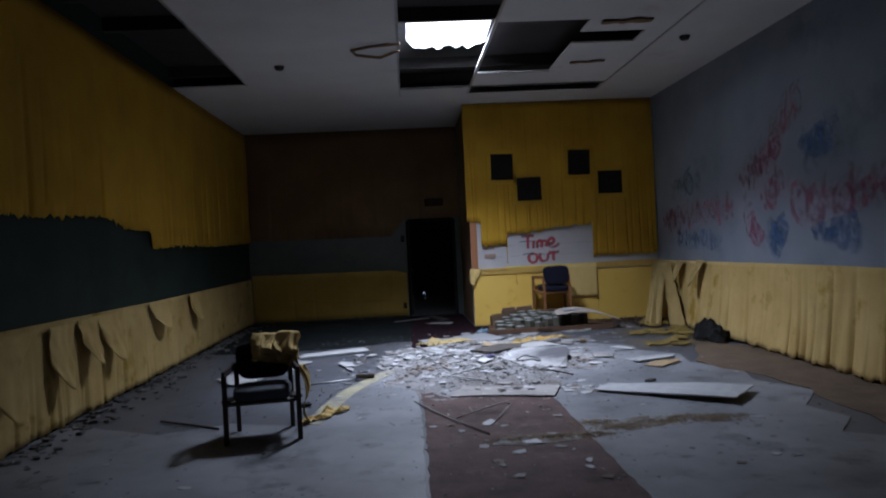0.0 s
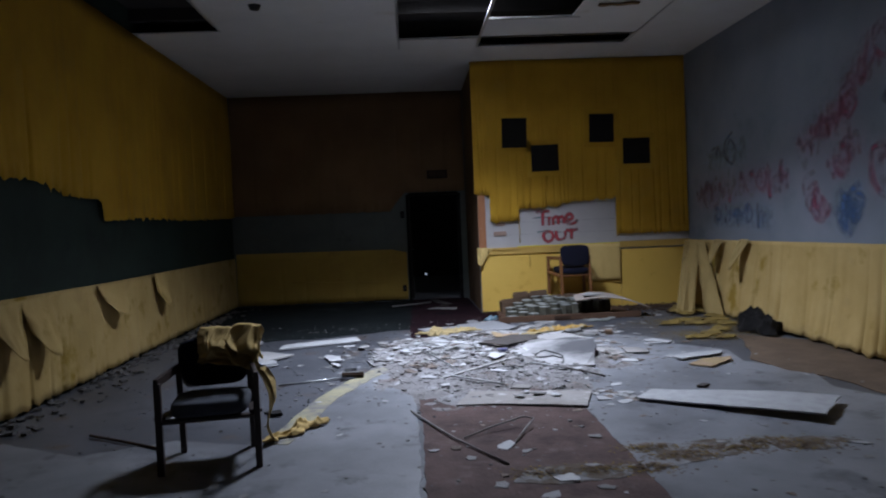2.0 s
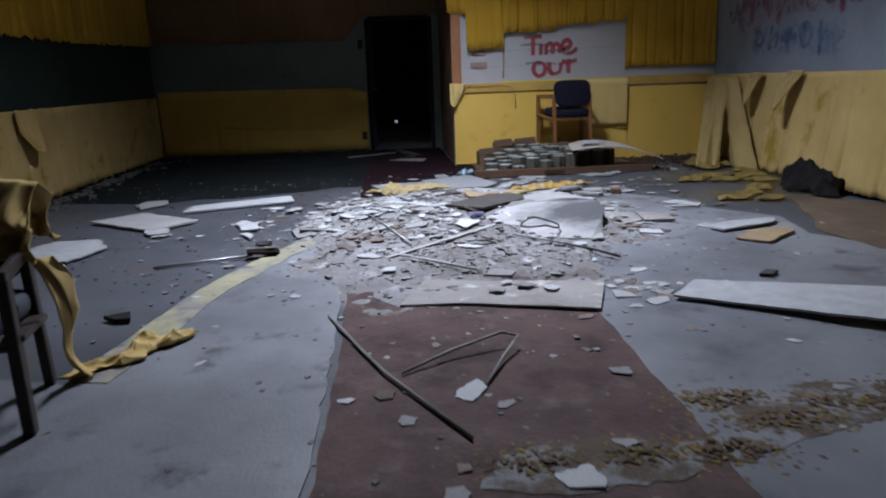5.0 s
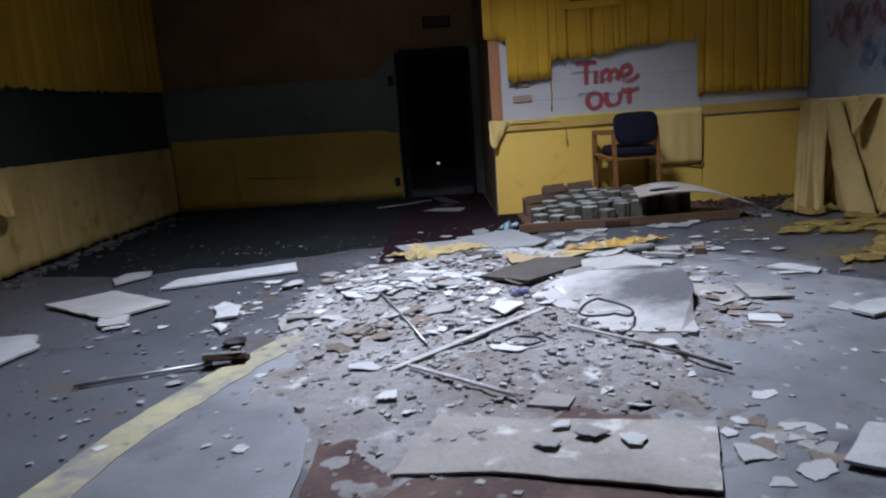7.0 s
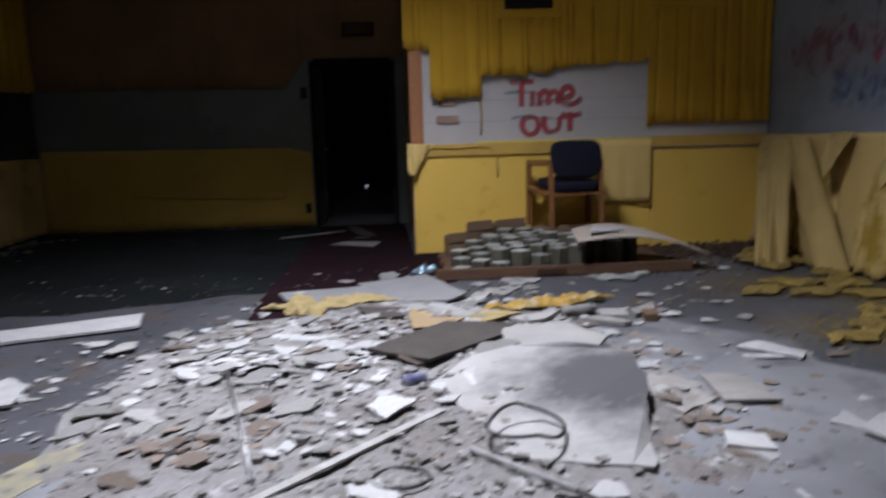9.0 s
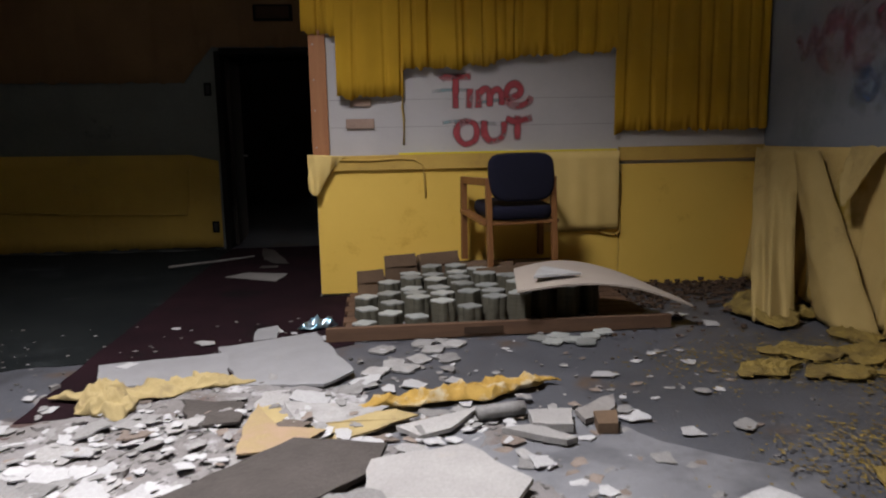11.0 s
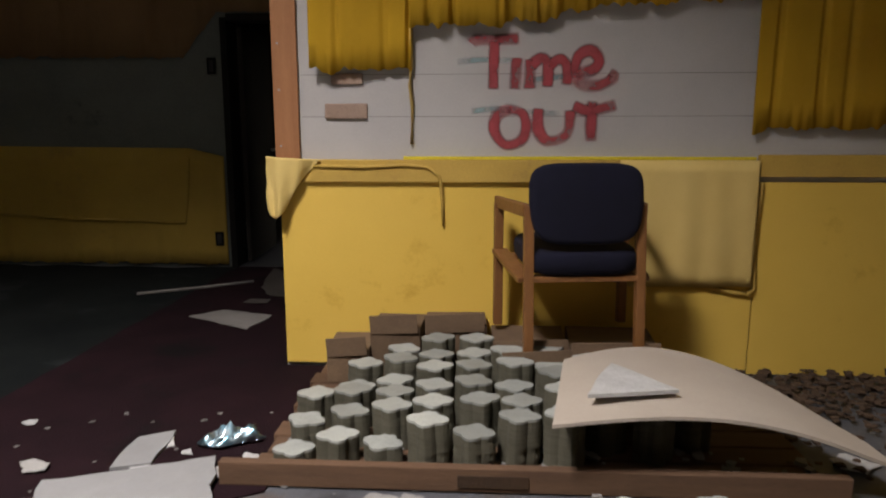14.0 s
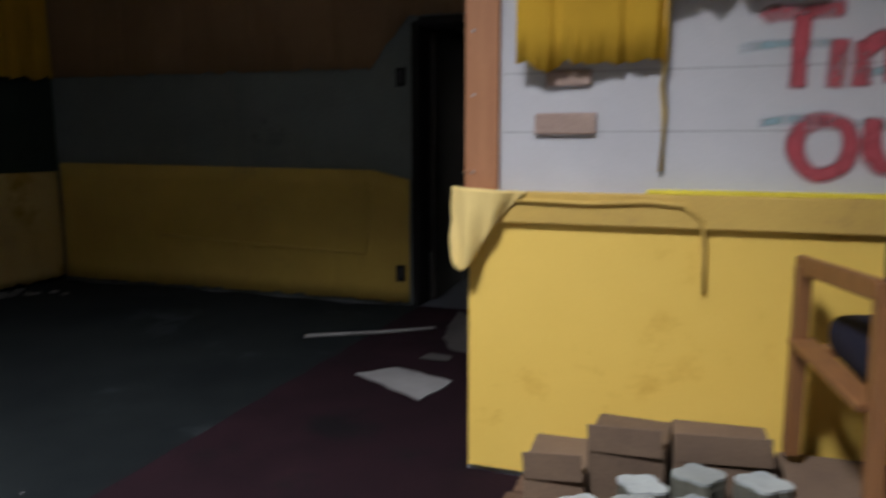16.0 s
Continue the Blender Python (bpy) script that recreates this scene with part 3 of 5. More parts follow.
def long_fold(a, b):
    """A loose length of the wall cloth that slants out to the floor beside the column."""
    d = 1 - b
    y = 12.52 + 0.30 * a - (0.78 - 0.30 * a) * d
    ridge = math.sin(math.pi * a) ** 0.7
    k = 0.05 + 0.15 * ridge * (0.4 + 0.6 * d) + 0.02 * n3(a * 4, b * 6, 9) + 0.07 * d
    return (4.66 - k, y - 0.25 * k, 0.014 + 1.05 * b), (-0.9, -0.4, 0.1)


for name, shape, m, nu, label in (("gathered_cloth", bunch, "cloth_dull", 90, "dull yellow cloth gathered in a column at the corner"), ("slanting_cloth", long_fold, "cloth_dull", 30, "pale cloth fold slanting from the wall to the floor")):
    tagged(part(name, sheet(bmesh.new(), shape, nu, 26, 0.005), M[m], smooth=True), label, "wall cloth", "cloth hung on the walls")
flap("right", 12.08, 1.10, 0.30, 0.36, 0.05, 64, M["cloth_dull"], "dull golden cloth pocket sagging from the wall")
flap("right", 11.25, 1.12, 0.30, 0.42, 0.10, 62, M["cloth_dull"], "dull cloth pocket sagging from the wall")

# ---- the painted wall with the chair: boards, rail, trim ----
bm = bmesh.new()
box(bm, (1.222, YW - 0.02, 0.02), (3.546, YW - 0.002, 0.955), 0.003)
tagged(part("wainscot_panel", bm, M["panel_yellow"]), "bright yellow painted lower wall board", "wall panel", kind="structure")
bm = bmesh.new()
box(bm, (3.552, YW - 0.016, 0.0), (XR - 0.01, YW - 0.002, 0.96), 0.003)
tagged(part("wainscot_panel", bm, M["panel_yellow"]), "yellow painted lower wall board", "wall panel", kind="structure")
bm = bmesh.new()
box(bm, (1.20, YW - 0.045, 0.955), (3.53, YW - 0.002, 1.065), 0.006)
tagged(part("trim_rail", bm, M["rail"]), "worn tan-yellow wall rail", "rail", kind="structure")
bm = bmesh.new()
box(bm, (3.535, YW - 0.04, 0.985), (XR - 0.01, YW - 0.002, 1.09), 0.006)
tagged(part("trim_rail", bm, M["rail"]), "worn tan-yellow wall rail", "rail", kind="structure")
bm = bmesh.new()
box(bm, (1.205, YW - 0.022, 1.068), (1.328, YW - 0.002, 1.97), 0.004)
tm = tagged(part("trim_post", bm, M["trim_wood"]), "bare orange-brown wood corner board", "trim", kind="structure")
for z in (1.13, 1.40, 1.62, 1.87):
    bm = bmesh.new()
    bmesh.ops.create_cone(bm, cap_ends=True, segments=10, radius1=0.006, radius2=0.005, depth=0.006, matrix=pose(1.235, YW - 0.024, z, 90))
    part("screw", bm, M["steel"], tm)
bm = bmesh.new()
tube(bm, [(1.40, YW - 0.05, 1.035), (1.65, YW - 0.052, 1.03), (1.85, YW - 0.05, 1.04), (1.96, YW - 0.05, 1.03), (2.02, YW - 0.046, 0.98), (2.03, YW - 0.03, 0.86), (2.035, YW - 0.028, 0.74)], 0.008)
tagged(part("torn_cloth_strip", bm, M["rail"], smooth=True), "thin torn yellow strip hanging from the rail", "cloth strip")
bm = bmesh.new()
tube(bm, [(1.885, YW - 0.03, 1.70), (1.88, YW - 0.012, 1.5), (1.875, YW - 0.02, 1.42), (1.885, YW - 0.012, 1.32), (1.88, YW - 0.01, 1.14)], 0.009)
tagged(part("torn_cloth_strip", bm, M["cloth_pale"], smooth=True), "pale torn cloth strip hanging on the white wall", "cloth strip")
bm = bmesh.new()
tube(bm, [(3.55, YW - 0.03, 0.96), (3.545, YW - 0.026, 0.7), (3.55, YW - 0.028, 0.44), (3.52, YW - 0.03, 0.41)], 0.012)
tube(bm, [(2.95, YW - 0.03, 0.455), (3.2, YW - 0.032, 0.46), (3.35, YW - 0.03, 0.45), (3.45, YW - 0.03, 0.42), (3.54, YW - 0.03, 0.41)], 0.011)
tagged(part("rolled_cloth_edge", bm, M["rail"], smooth=True), "rolled ochre cloth edge on the lower wall", "cloth strip")


# Thin bright strip that paints the highlight along the rail's top edge.
bm = bmesh.new()
box(bm, (1.84, YW - 0.035, 1.066), (3.52, YW - 0.002, 1.080), 0.002)
tagged(part("trim_lemon_edge", bm, M["lemon"]), "thin lemon yellow highlight line along the rail top", "trim", kind="structure")


def hang(a, b):
    u = 2.88 + 0.65 * a
    z = 0.455 + 0.61 * b
    off = 0.05 + 0.004 * math.sin(u * 38 + 2 * n3(u * 3, z)) * (1 - 0.6 * b) + 0.012 * n3(u * 5, z * 2)
    return (u, YW - off, z), (0, -1, 0)


tagged(part("hanging_cloth", sheet(bmesh.new(), hang, 70, 10, 0.004), M["cream"], smooth=True), "pale yellow cloth hanging from the rail", "wall cloth")


def knot(a, b):
    u = 1.165 + 0.27 * a * (0.48 + 0.52 * b) + 0.008 * n3(a * 3, b * 3)
    z = 1.082 - 0.30 * (1 - b) * (1 - 0.30 * (2 * a - 0.7) ** 2) - 0.015 * a
    off = 0.055 + 0.035 * math.sin(math.pi * min(1, a * 1.1)) + 0.012 * math.sin(a * 14 + b * 5) * (1 - 0.5 * b)
    return (u, YW - off, z), (0, -1, 0)


tagged(part("folded_cloth", sheet(bmesh.new(), knot, 26, 22, 0.006), M["cream"], smooth=True), "pale cloth bunched over the rail end", "wall cloth")
for x0, x1, z0, z1 in ((1.49, 1.645, 1.425, 1.478), (1.455, 1.665, 1.262, 1.335)):
    bm = bmesh.new()
    box(bm, (x0, YW - 0.018, z0), (x1, YW + 0.004, z1), 0.008)
    tagged(part("exposed_brick", bm, M["brick"]), "tan brick showing through chipped white paint", "brick", "bricks in the wall")

# fine joints of the block wall
bm = bmesh.new()
for z in (1.27, 1.47):
    box(bm, (1.34, YW - 0.001, z), (3.52, YW + 0.002, z + 0.003))
tagged(part("trim_block_joint", bm, M["board_grey"]), "grey mortar joints in the painted block wall", "joint", kind="structure")


def picture(x0, x1, z0, z1, tilt):
    t = thing("wall_frame", pose((x0 + x1) / 2, YW - 0.055, (z0 + z1) / 2, 0, tilt, 0), "black square panel in a yellow frame on the wall", "wall panel", "black panels on the wall")
    w, h = (x1 - x0) / 2, (z1 - z0) / 2
    part("panel", box(bmesh.new(), (-w, -0.02, -h), (w, 0.0, h), 0.003), M["black"], t, "matt black panel")
    bm = bmesh.new()
    for lo, hi in (((-w - 0.075, -0.012, -h - 0.08), (-w, 0.01, h + 0.08)), ((w, -0.012, -h - 0.08), (w + 0.075, 0.01, h + 0.08)), ((-w, -0.012, -h - 0.08), (w, 0.01, -h)), ((-w, -0.012, h), (w, 0.01, h + 0.08))):
        box(bm, lo, hi, 0.003)
    part("frame", bm, M["cloth"], t, "yellow painted frame")


for x0, x1, z0, z1, tilt in ((1.64, 2.05, 2.69, 3.17, 1.0), (2.11, 2.56, 2.29, 2.72, -0.6), (3.08, 3.49, 2.73, 3.19, 1.2), (3.63, 4.08, 2.36, 2.78, 0.4)):
    picture(x0, x1, z0, z1, tilt)


# ---- graffiti ----
def smooth_line(pts, k=6):
    out = []
    P = [pts[0]] + list(pts) + [pts[-1]]
    for i in range(1, len(P) - 2):
        p0, p1, p2, p3 = [Vector(p) for p in P[i - 1:i + 3]]
        for j in range(k):
            t = j / k
            out.append(0.5 * ((2 * p1) + (p2 - p0) * t + (2 * p0 - 5 * p1 + 4 * p2 - p3) * t * t + (3 * p1 - p0 - 3 * p2 + p3) * t ** 3))
    out.append(Vector(pts[-1]))
    return out


def stroke(bm, pts, r, put):
    """A sprayed line with soft edges: pts in the wall's own (along, up); put(u, w, off) gives the place."""
    line = smooth_line([Vector(p).to_2d() for p in pts])
    soft = bm.verts.layers.float.get("soft") or bm.verts.layers.float.new("soft")
    across = (-1.0, -0.72, -0.42, 0.0, 0.42, 0.72, 1.0)
    rows = []
    for i, p in enumerate(line):
        d = (line[min(i + 1, len(line) - 1)] - line[max(i - 1, 0)]).normalized()
        n = Vector((-d.y, d.x))
        w = r * 1.55 * (1 + 0.25 * n3(p.x * 9, p.y * 9, 3))
        row = []
        for c in across:
            q = p + n * (w * c)
            v = bm.verts.new(put(q.x, q.y, -0.0015 * (1 - c * c)))
            v[soft] = min(1.0, 1.35 * (1 - c * c)) * (0.35 if i in (0, len(line) - 1) else 1.0)
            row.append(v)
        rows.append(row)
    for a, b in zip(rows, rows[1:]):
        for k in range(len(across) - 1):
            bm.faces.new((a[k], a[k + 1], b[k + 1], b[k]))


on_w = lambda u, w, o: (u, YW - 0.002 + o, w)
on_r = lambda u, w, o: (XR - 0.002 + o, u, w)
cm = lambda pts: [(2.17 + 0.0235 * a, 1.61 - 0.0241 * b) for a, b in pts]
WORDS = [
    [(0, 0), (1, -.8), (4, -.8), (9.6, -1.0)], [(4.6, -.6), (4.5, 4), (4.4, 8.8)], [(9.2, 2.6), (9.0, 6), (8.8, 8.8)],
    [(12, 3), (11.8, 6), (11.8, 8.7)], [(12, 4.2), (14, 2.8), (15.4, 4), (15.4, 8.4)], [(15.5, 4.4), (17.8, 3), (19.2, 4.4), (19.2, 8)],
    [(21, 6), (24.5, 5), (25.6, 3.2), (24, 1.4), (21.6, 2.4), (20.8, 5.4), (22.4, 7.8), (26, 8), (28.6, 6.5), (27.6, 5.8)],
    [(8.0, 12.4), (5.2, 14), (4.8, 17), (7, 19.6), (10, 19), (11.3, 16.4), (10.4, 13.4), (7.4, 12.6)],
    [(13.8, 12.4), (13.6, 16), (15, 18.6), (17.6, 18.7), (19.8, 17), (20.2, 12.8)], [(20.6, 12), (24, 13), (29.4, 11.8)], [(24.6, 11), (24.4, 15), (24.5, 19)],
]
words = thing("graffiti_time_out", Matrix(), "red sprayed words reading Time Out on white wall", "graffiti")
for w in WORDS:
    bm = bmesh.new()
    stroke(bm, cm(w), 0.021, on_w)
    part("letter_stroke", bm, M["red"], words, smooth=True)
lines = thing("graffiti_underline", Matrix(), "faint teal sprayed lines under the red words", "graffiti")
for w in ([(-3, 3.4), (2, 3), (8.5, 3.2)], [(0, 13), (5, 12.6), (10, 13), (18, 13.6)], [(11.5, 7), (18, 6.4), (25, 5.6)]):
    bm = bmesh.new()
    stroke(bm, cm(w), 0.011, lambda u, w, o: on_w(u, w, o * 0.5 + 0.0012))
    part("sprayed_line", bm, M["teal"], lines, smooth=True)


def scribble(parent, material, u0, w0, u1, w1, size, n, r, seed):
    """A run of unreadable looping letters along a line on the right-hand wall."""
    rng = random.Random(seed)
    for i in range(n):
        f = (i + 0.5) / n
        cu, cw = u0 + (u1 - u0) * f, w0 + (w1 - w0) * f + rng.uniform(-0.1, 0.1) * size
        kind = rng.randrange(4)
        g = lambda: rng.uniform(-0.12, 0.12) * size
        if kind == 0:
            q = [(0.3, 0.5), (-0.3, 0.3), (-0.35, -0.3), (0.1, -0.55), (0.4, -0.1), (0.1, 0.3), (-0.2, 0.0)]
        elif kind == 1:
            q = [(-0.5, 0.0), (-0.3, 0.25), (-0.1, -0.2), (0.1, 0.25), (0.3, -0.2), (0.5, 0.1)]
        elif kind == 2:
            q = [(-0.2, 0.7), (-0.25, -0.5), (-0.1, -0.1), (0.25, 0.1), (0.3, -0.5)]
        else:
            q = [(0.0, 0.4), (-0.35, 0.1), (-0.2, -0.3), (0.2, -0.3), (0.35, 0.1), (0.05, 0.38), (-0.1, 0.1), (0.1, -0.05)]
        bm = bmesh.new()
        stroke(bm, [(cu - a * size + g(), cw + b * size + g()) for a, b in q], r * rng.uniform(0.6, 1.15), lambda u, w, o: on_r(u, w, o + 0.0006 * (i % 4)))
        part("sprayed_letter", bm, material, parent, smooth=True)


gs = thing("graffiti_scrawl", Matrix(), "unreadable magenta sprayed scrawl on bluish wall", "graffiti")
for row in ((13.0, 1.78, 10.2, 1.92, 0.36, 10, 0.032, 51), (9.75, 1.72, 9.5, 1.42, 0.42, 4, 0.034, 52), (9.9, 2.2, 8.9, 2.6, 0.34, 6, 0.028, 53),
            (9.2, 2.5, 8.4, 3.2, 0.32, 6, 0.030, 54), (9.3, 1.9, 8.9, 2.3, 0.34, 4, 0.028, 55), (8.6, 1.85, 6.4, 2.0, 0.42, 8, 0.034, 56)):
    scribble(gs, M["pink"], *row)
gs = thing("graffiti_scrawl", Matrix(), "unreadable blue sprayed scrawl on bluish wall", "graffiti")
for row in ((9.1, 1.38, 8.9, 1.6, 0.30, 4, 0.05, 57), (12.4, 2.35, 11.6, 2.5, 0.4, 2, 0.03, 58), (12.4, 1.48, 10.8, 1.45, 0.26, 5, 0.035, 59), (8.2, 1.5, 7.4, 1.5, 0.3, 4, 0.06, 60), (8.3, 2.5, 7.9, 2.6, 0.35, 3, 0.05, 61)):
    scribble(gs, M["blue"], *row)


gs = thing("graffiti_mist", Matrix(), "faint teal and blue sprayed mist on bluish wall", "graffiti")
for m, u0, w0, u1, w1, r in (("teal", 12.7, 2.25, 11.3, 2.38, 0.13), ("blue", 12.4, 1.45, 10.6, 1.42, 0.12), ("blue", 9.3, 1.62, 8.9, 1.34, 0.12), ("pink", 12.9, 1.82, 10.3, 1.92, 0.13), ("pink", 10.0, 2.15, 8.5, 3.1, 0.16), ("blue", 8.4, 2.45, 7.6, 2.6, 0.2), ("pink", 8.7, 1.85, 7.0, 1.95, 0.16)):
    bm = bmesh.new()
    stroke(bm, [(u0 + (u1 - u0) * k / 6, w0 + (w1 - w0) * k / 6 + 0.05 * n3(k * 2.7, u0, 4)) for k in range(7)], r, lambda u, w, o: on_r(u, w, o + 0.0012))
    part("sprayed_mist", bm, M[m + "_mist"], gs, smooth=True)


bm = bmesh.new()
tube(bm, [(-2.3, YF - 0.035, 0.46), (-1.4, YF - 0.04, 0.42), (-0.36, YF - 0.038, 0.39), (-0.33, YF - 0.036, 0.6), (-0.30, YF - 0.034, 0.95)], 0.010)
tagged(part("rolled_cloth_edge", bm, M["dull_yellow"], smooth=True), "dull yellow rolled cloth edge on the far wall", "cloth strip")


# ---- chairs ----
def cushion(bm, w, d, h, r, m, crown=0.012, taper=0.0):
    """A rounded upholstered pad, w by d, h thick, with a crowned top."""
    n = 20
    out = []
    for k in range(n * 4):
        a = math.tau * k / (n * 4)
        c, s = math.cos(a), math.sin(a)
        e = 0.42
        py = math.copysign(abs(s) ** e, s)
        out.append((w / 2 * math.copysign(abs(c) ** e, c) * (1 - taper * max(0.0, -py) ** 1.5), d / 2 * py))
    rings = []
    for z, f in ((0, 0.93), (0.2, 0.985), (0.5, 1.0), (0.8, 0.985), (0.95, 0.94), (1.0, 0.86)):
        rings.append([bm.verts.new(m @ Vector((x * f, y * f, z * h))) for x, y in out])
    for f in (0.6, 0.3):
        rings.append([bm.verts.new(m @ Vector((x * f, y * f, h + crown * (1 - f * f)))) for x, y in out])
    for a, b in zip(rings, rings[1:]):
        for k in range(len(a)):
            bm.faces.new((a[k], a[(k + 1) % len(a)], b[(k + 1) % len(a)], b[k]))
    bm.faces.new(rings[0][::-1])
    bm.faces.new(rings[-1])
    return bm


def bar(bm, p, q, w, d, bevel=0.006):
    """A squared timber from p to q."""
    p, q = Vector(p), Vector(q)
    m = Matrix.Translation(p) @ (q - p).to_track_quat("Z", "Y").to_matrix().to_4x4()
    return box(bm, (-w / 2, -d / 2, 0), (w / 2, d / 2, (q - p).length), bevel, m)


def armchair(at, label, wood, pad, pad_seat):
    """A waiting-room armchair that faces its own +y: upright front posts, splayed arms, padded back."""
    t = thing("armchair", at, label, "chair", "armchairs")
    for s in (-1, 1):
        part("front_leg", bar(bmesh.new(), (s * 0.30, 0.22, 0), (s * 0.30, 0.22, 0.585), 0.042, 0.05), wood, t)
        part("rear_leg", bar(bmesh.new(), (s * 0.235, -0.25, 0), (s * 0.235, -0.20, 0.62), 0.04, 0.045), wood, t)
        bm = bmesh.new()
        bar(bm, (s * 0.305, 0.245, 0.588), (s * 0.245, -0.215, 0.60), 0.03, 0.055, 0.008)
        part("armrest", bm, wood, t, "wooden armrest")
        part("side_rail", bar(bmesh.new(), (s * 0.296, 0.215, 0.36), (s * 0.242, -0.215, 0.31), 0.075, 0.024), wood, t)
    part("front_rail", bar(bmesh.new(), (-0.285, 0.21, 0.335), (0.285, 0.21, 0.335), 0.07, 0.024), wood, t)
    part("rear_rail", bar(bmesh.new(), (-0.225, -0.215, 0.315), (0.225, -0.215, 0.315), 0.06, 0.024), wood, t)
    part("seat", cushion(bmesh.new(), 0.49, 0.52, 0.095, 0.1, pose(0, -0.01, 0.345, 2), 0.02), pad_seat, t, "padded seat", smooth=True)
    part("backrest", cushion(bmesh.new(), 0.475, 0.335, 0.065, 0.1, pose(0, -0.185, 0.622, 82), 0.012, 0.13), pad, t, "rounded padded backrest", smooth=True)
    return t


armchair(pose(2.63, 13.04, 0.288, 0, 0, 7), "oak-framed armchair with navy padding facing the wall", M["chair_wood"], M["navy"], M["navy"])
armchair(pose(-1.28, 6.45, 0.006, 0, 0, 188.6), "armchair with backlit shade in its wood colour, paler lit seat, draped cloth", M["backlit_wood"], M["navy"], M["slate"])


def over_back(a, b):
    """A heavy crumpled cloth slung over the chair back, longer on one side."""
    s = (b - 0.45) * (0.36 + 0.20 * (1 - a))
    u = 0.09 - 0.40 * (1 - a) + 0.06 * n3(a * 4, b * 4, 7) - 0.05 * abs(s) * (1 - a)
    puff = 0.075 * (1 - abs(2 * n3(a * 3.0, b * 3.0, 2))) ** 2 + 0.035 * (1 - abs(2 * n3(a * 7, b * 7, 5))) ** 2
    if s > 0:
        y, z = 0.075 + puff, 0.80 - s * 0.85
    else:
        y, z = -0.075 - puff, 0.80 + s * 0.9
    arch = max(0.0, 1 - abs(s) / 0.10)
    p = pose(-1.315, 6.672, 0, 0, 0, 188.6) @ Vector((u, y * (1 - arch), z + 0.03 + 0.035 * arch + 0.032 * n3(a * 4, b * 5, 2) + 0.010 * n3(a * 12, b * 12, 4)))
    return p, (pose(0, 0, 0, 0, 0, 188.6) @ Vector((0, 1 if s > 0 else -1, 0.5))).normalized()


tagged(part("draped_cloth", sheet(bmesh.new(), over_back, 56, 60, 0.006), M["cloth_pale"], smooth=True), "crumpled tan-yellow cloth draped over the chair back", "cloth")


def dangling(a, b):
    """A twisted tail of the same cloth from the chair's side down to the floor."""
    d = 1 - b
    x = -0.985 + 0.06 * math.sin(d * 5) + 0.10 * d ** 3
    y = 6.62 + 0.05 * n3(b * 3, 1, 2) + 0.16 * d ** 2
    w = 0.10 + 0.05 * n3(b * 5, 3, 3)
    th = 0.8 + 1.3 * d
    k = (a - 0.5) * w
    return (x + k * math.cos(th), y + k * math.sin(th) + 0.02 * math.sin(a * 9 + b * 7), 0.02 + 0.56 * b + 0.01 * n3(a * 5, b * 9)), (math.sin(th), -math.cos(th), 0.0)


tagged(part("cloth_tail", sheet(bmesh.new(), dangling, 14, 40, 0.005), M["cloth_pale"], smooth=True), "twisted pale cloth tail trailing from the chair to the floor", "cloth")


# ---- crumpled cloth on the floor ----
def crumple(name, outline_w, outline_l, at, material, label, high=0.06, seed=1, fine=7.0, nu=64, nv=40, cat="cloth"):
    def place(a, b):
        x, y = (a - 0.5) * outline_w * math.sqrt(1 - 0.75 * (2 * b - 1) ** 2), (b - 0.5) * outline_l * math.sqrt(1 - 0.75 * (2 * a - 1) ** 2)
        x, y = x * (1 + 0.14 * n3(y * 6, seed, 4)) + 0.03 * n3(y * 16, x * 16, seed), y * (1 + 0.35 * n3(x * 5, seed, 8)) + 0.07 * n3(x * 6, seed, 2) + 0.02 * n3(x * 18, y * 18, seed)
        d = max(abs(2 * a - 1), abs(2 * b - 1))
        wx, wy = x + 0.08 * n3(x * 4, y * 4, seed + 1), y + 0.08 * n3(x * 4, y * 4, seed + 9)
        ridge = (1 - abs(2 * n3(wx * fine * 0.8, wy * fine * 1.5, seed))) ** 3 + 0.5 * (1 - abs(2 * n3(wx * fine * 2.2, wy * fine * 1.6, seed + 3))) ** 4
        z = 0.010 + high * (1 - d ** 4) * (0.25 + 0.9 * max(0.0, ridge) + 0.6 * n3(x * 3, y * 3, seed))
        z = max(0.006, z)
        return (x, y, z), (0, 0, 1)
    ob = part(name, sheet(bmesh.new(), place, nu, nv, 0.005), material, smooth=True)
    ob.matrix_basis = at
    return tagged(ob, label, cat)


crumple("floor_cloth", 1.05, 0.20, pose(2.02, 11.14, 0.014, 0, 0, 13), M["ochre"], "crumpled ochre cloth lying on the debris", 0.042, 71, 6.5, 96, 44)
crumple("floor_cloth", 0.95, 0.22, pose(0.55, 11.40, 0.012, 0, 0, 8), M["dusty_cloth"], "pale yellow cloth crumpled among the boards", 0.04, 73)
crumple("floor_cloth", 0.26, 0.42, pose(0.40, 11.2, 0.012, 0, 0, 30), M["dusty_cloth"], "pale yellow cloth crumpled among the boards", 0.07, 74)
for k, (x, y, w, d, turn) in enumerate(((3.62, 11.28, 0.42, 0.22, 20), (3.95, 11.50, 0.50, 0.30, -15), (4.28, 11.42, 0.48, 0.34, 40), (3.92, 11.16, 0.40, 0.20, 5), (4.42, 11.75, 0.40, 0.30, 70), (4.25, 11.05, 0.36, 0.24, -30))):
    crumple("floor_cloth", w, d, pose(x, y, 0.008, 0, 0, turn), M["grime_cloth"], "grimy yellow cloth scrap heaped at the wall foot", 0.020, 175 + k, 14.0, 48, 36)
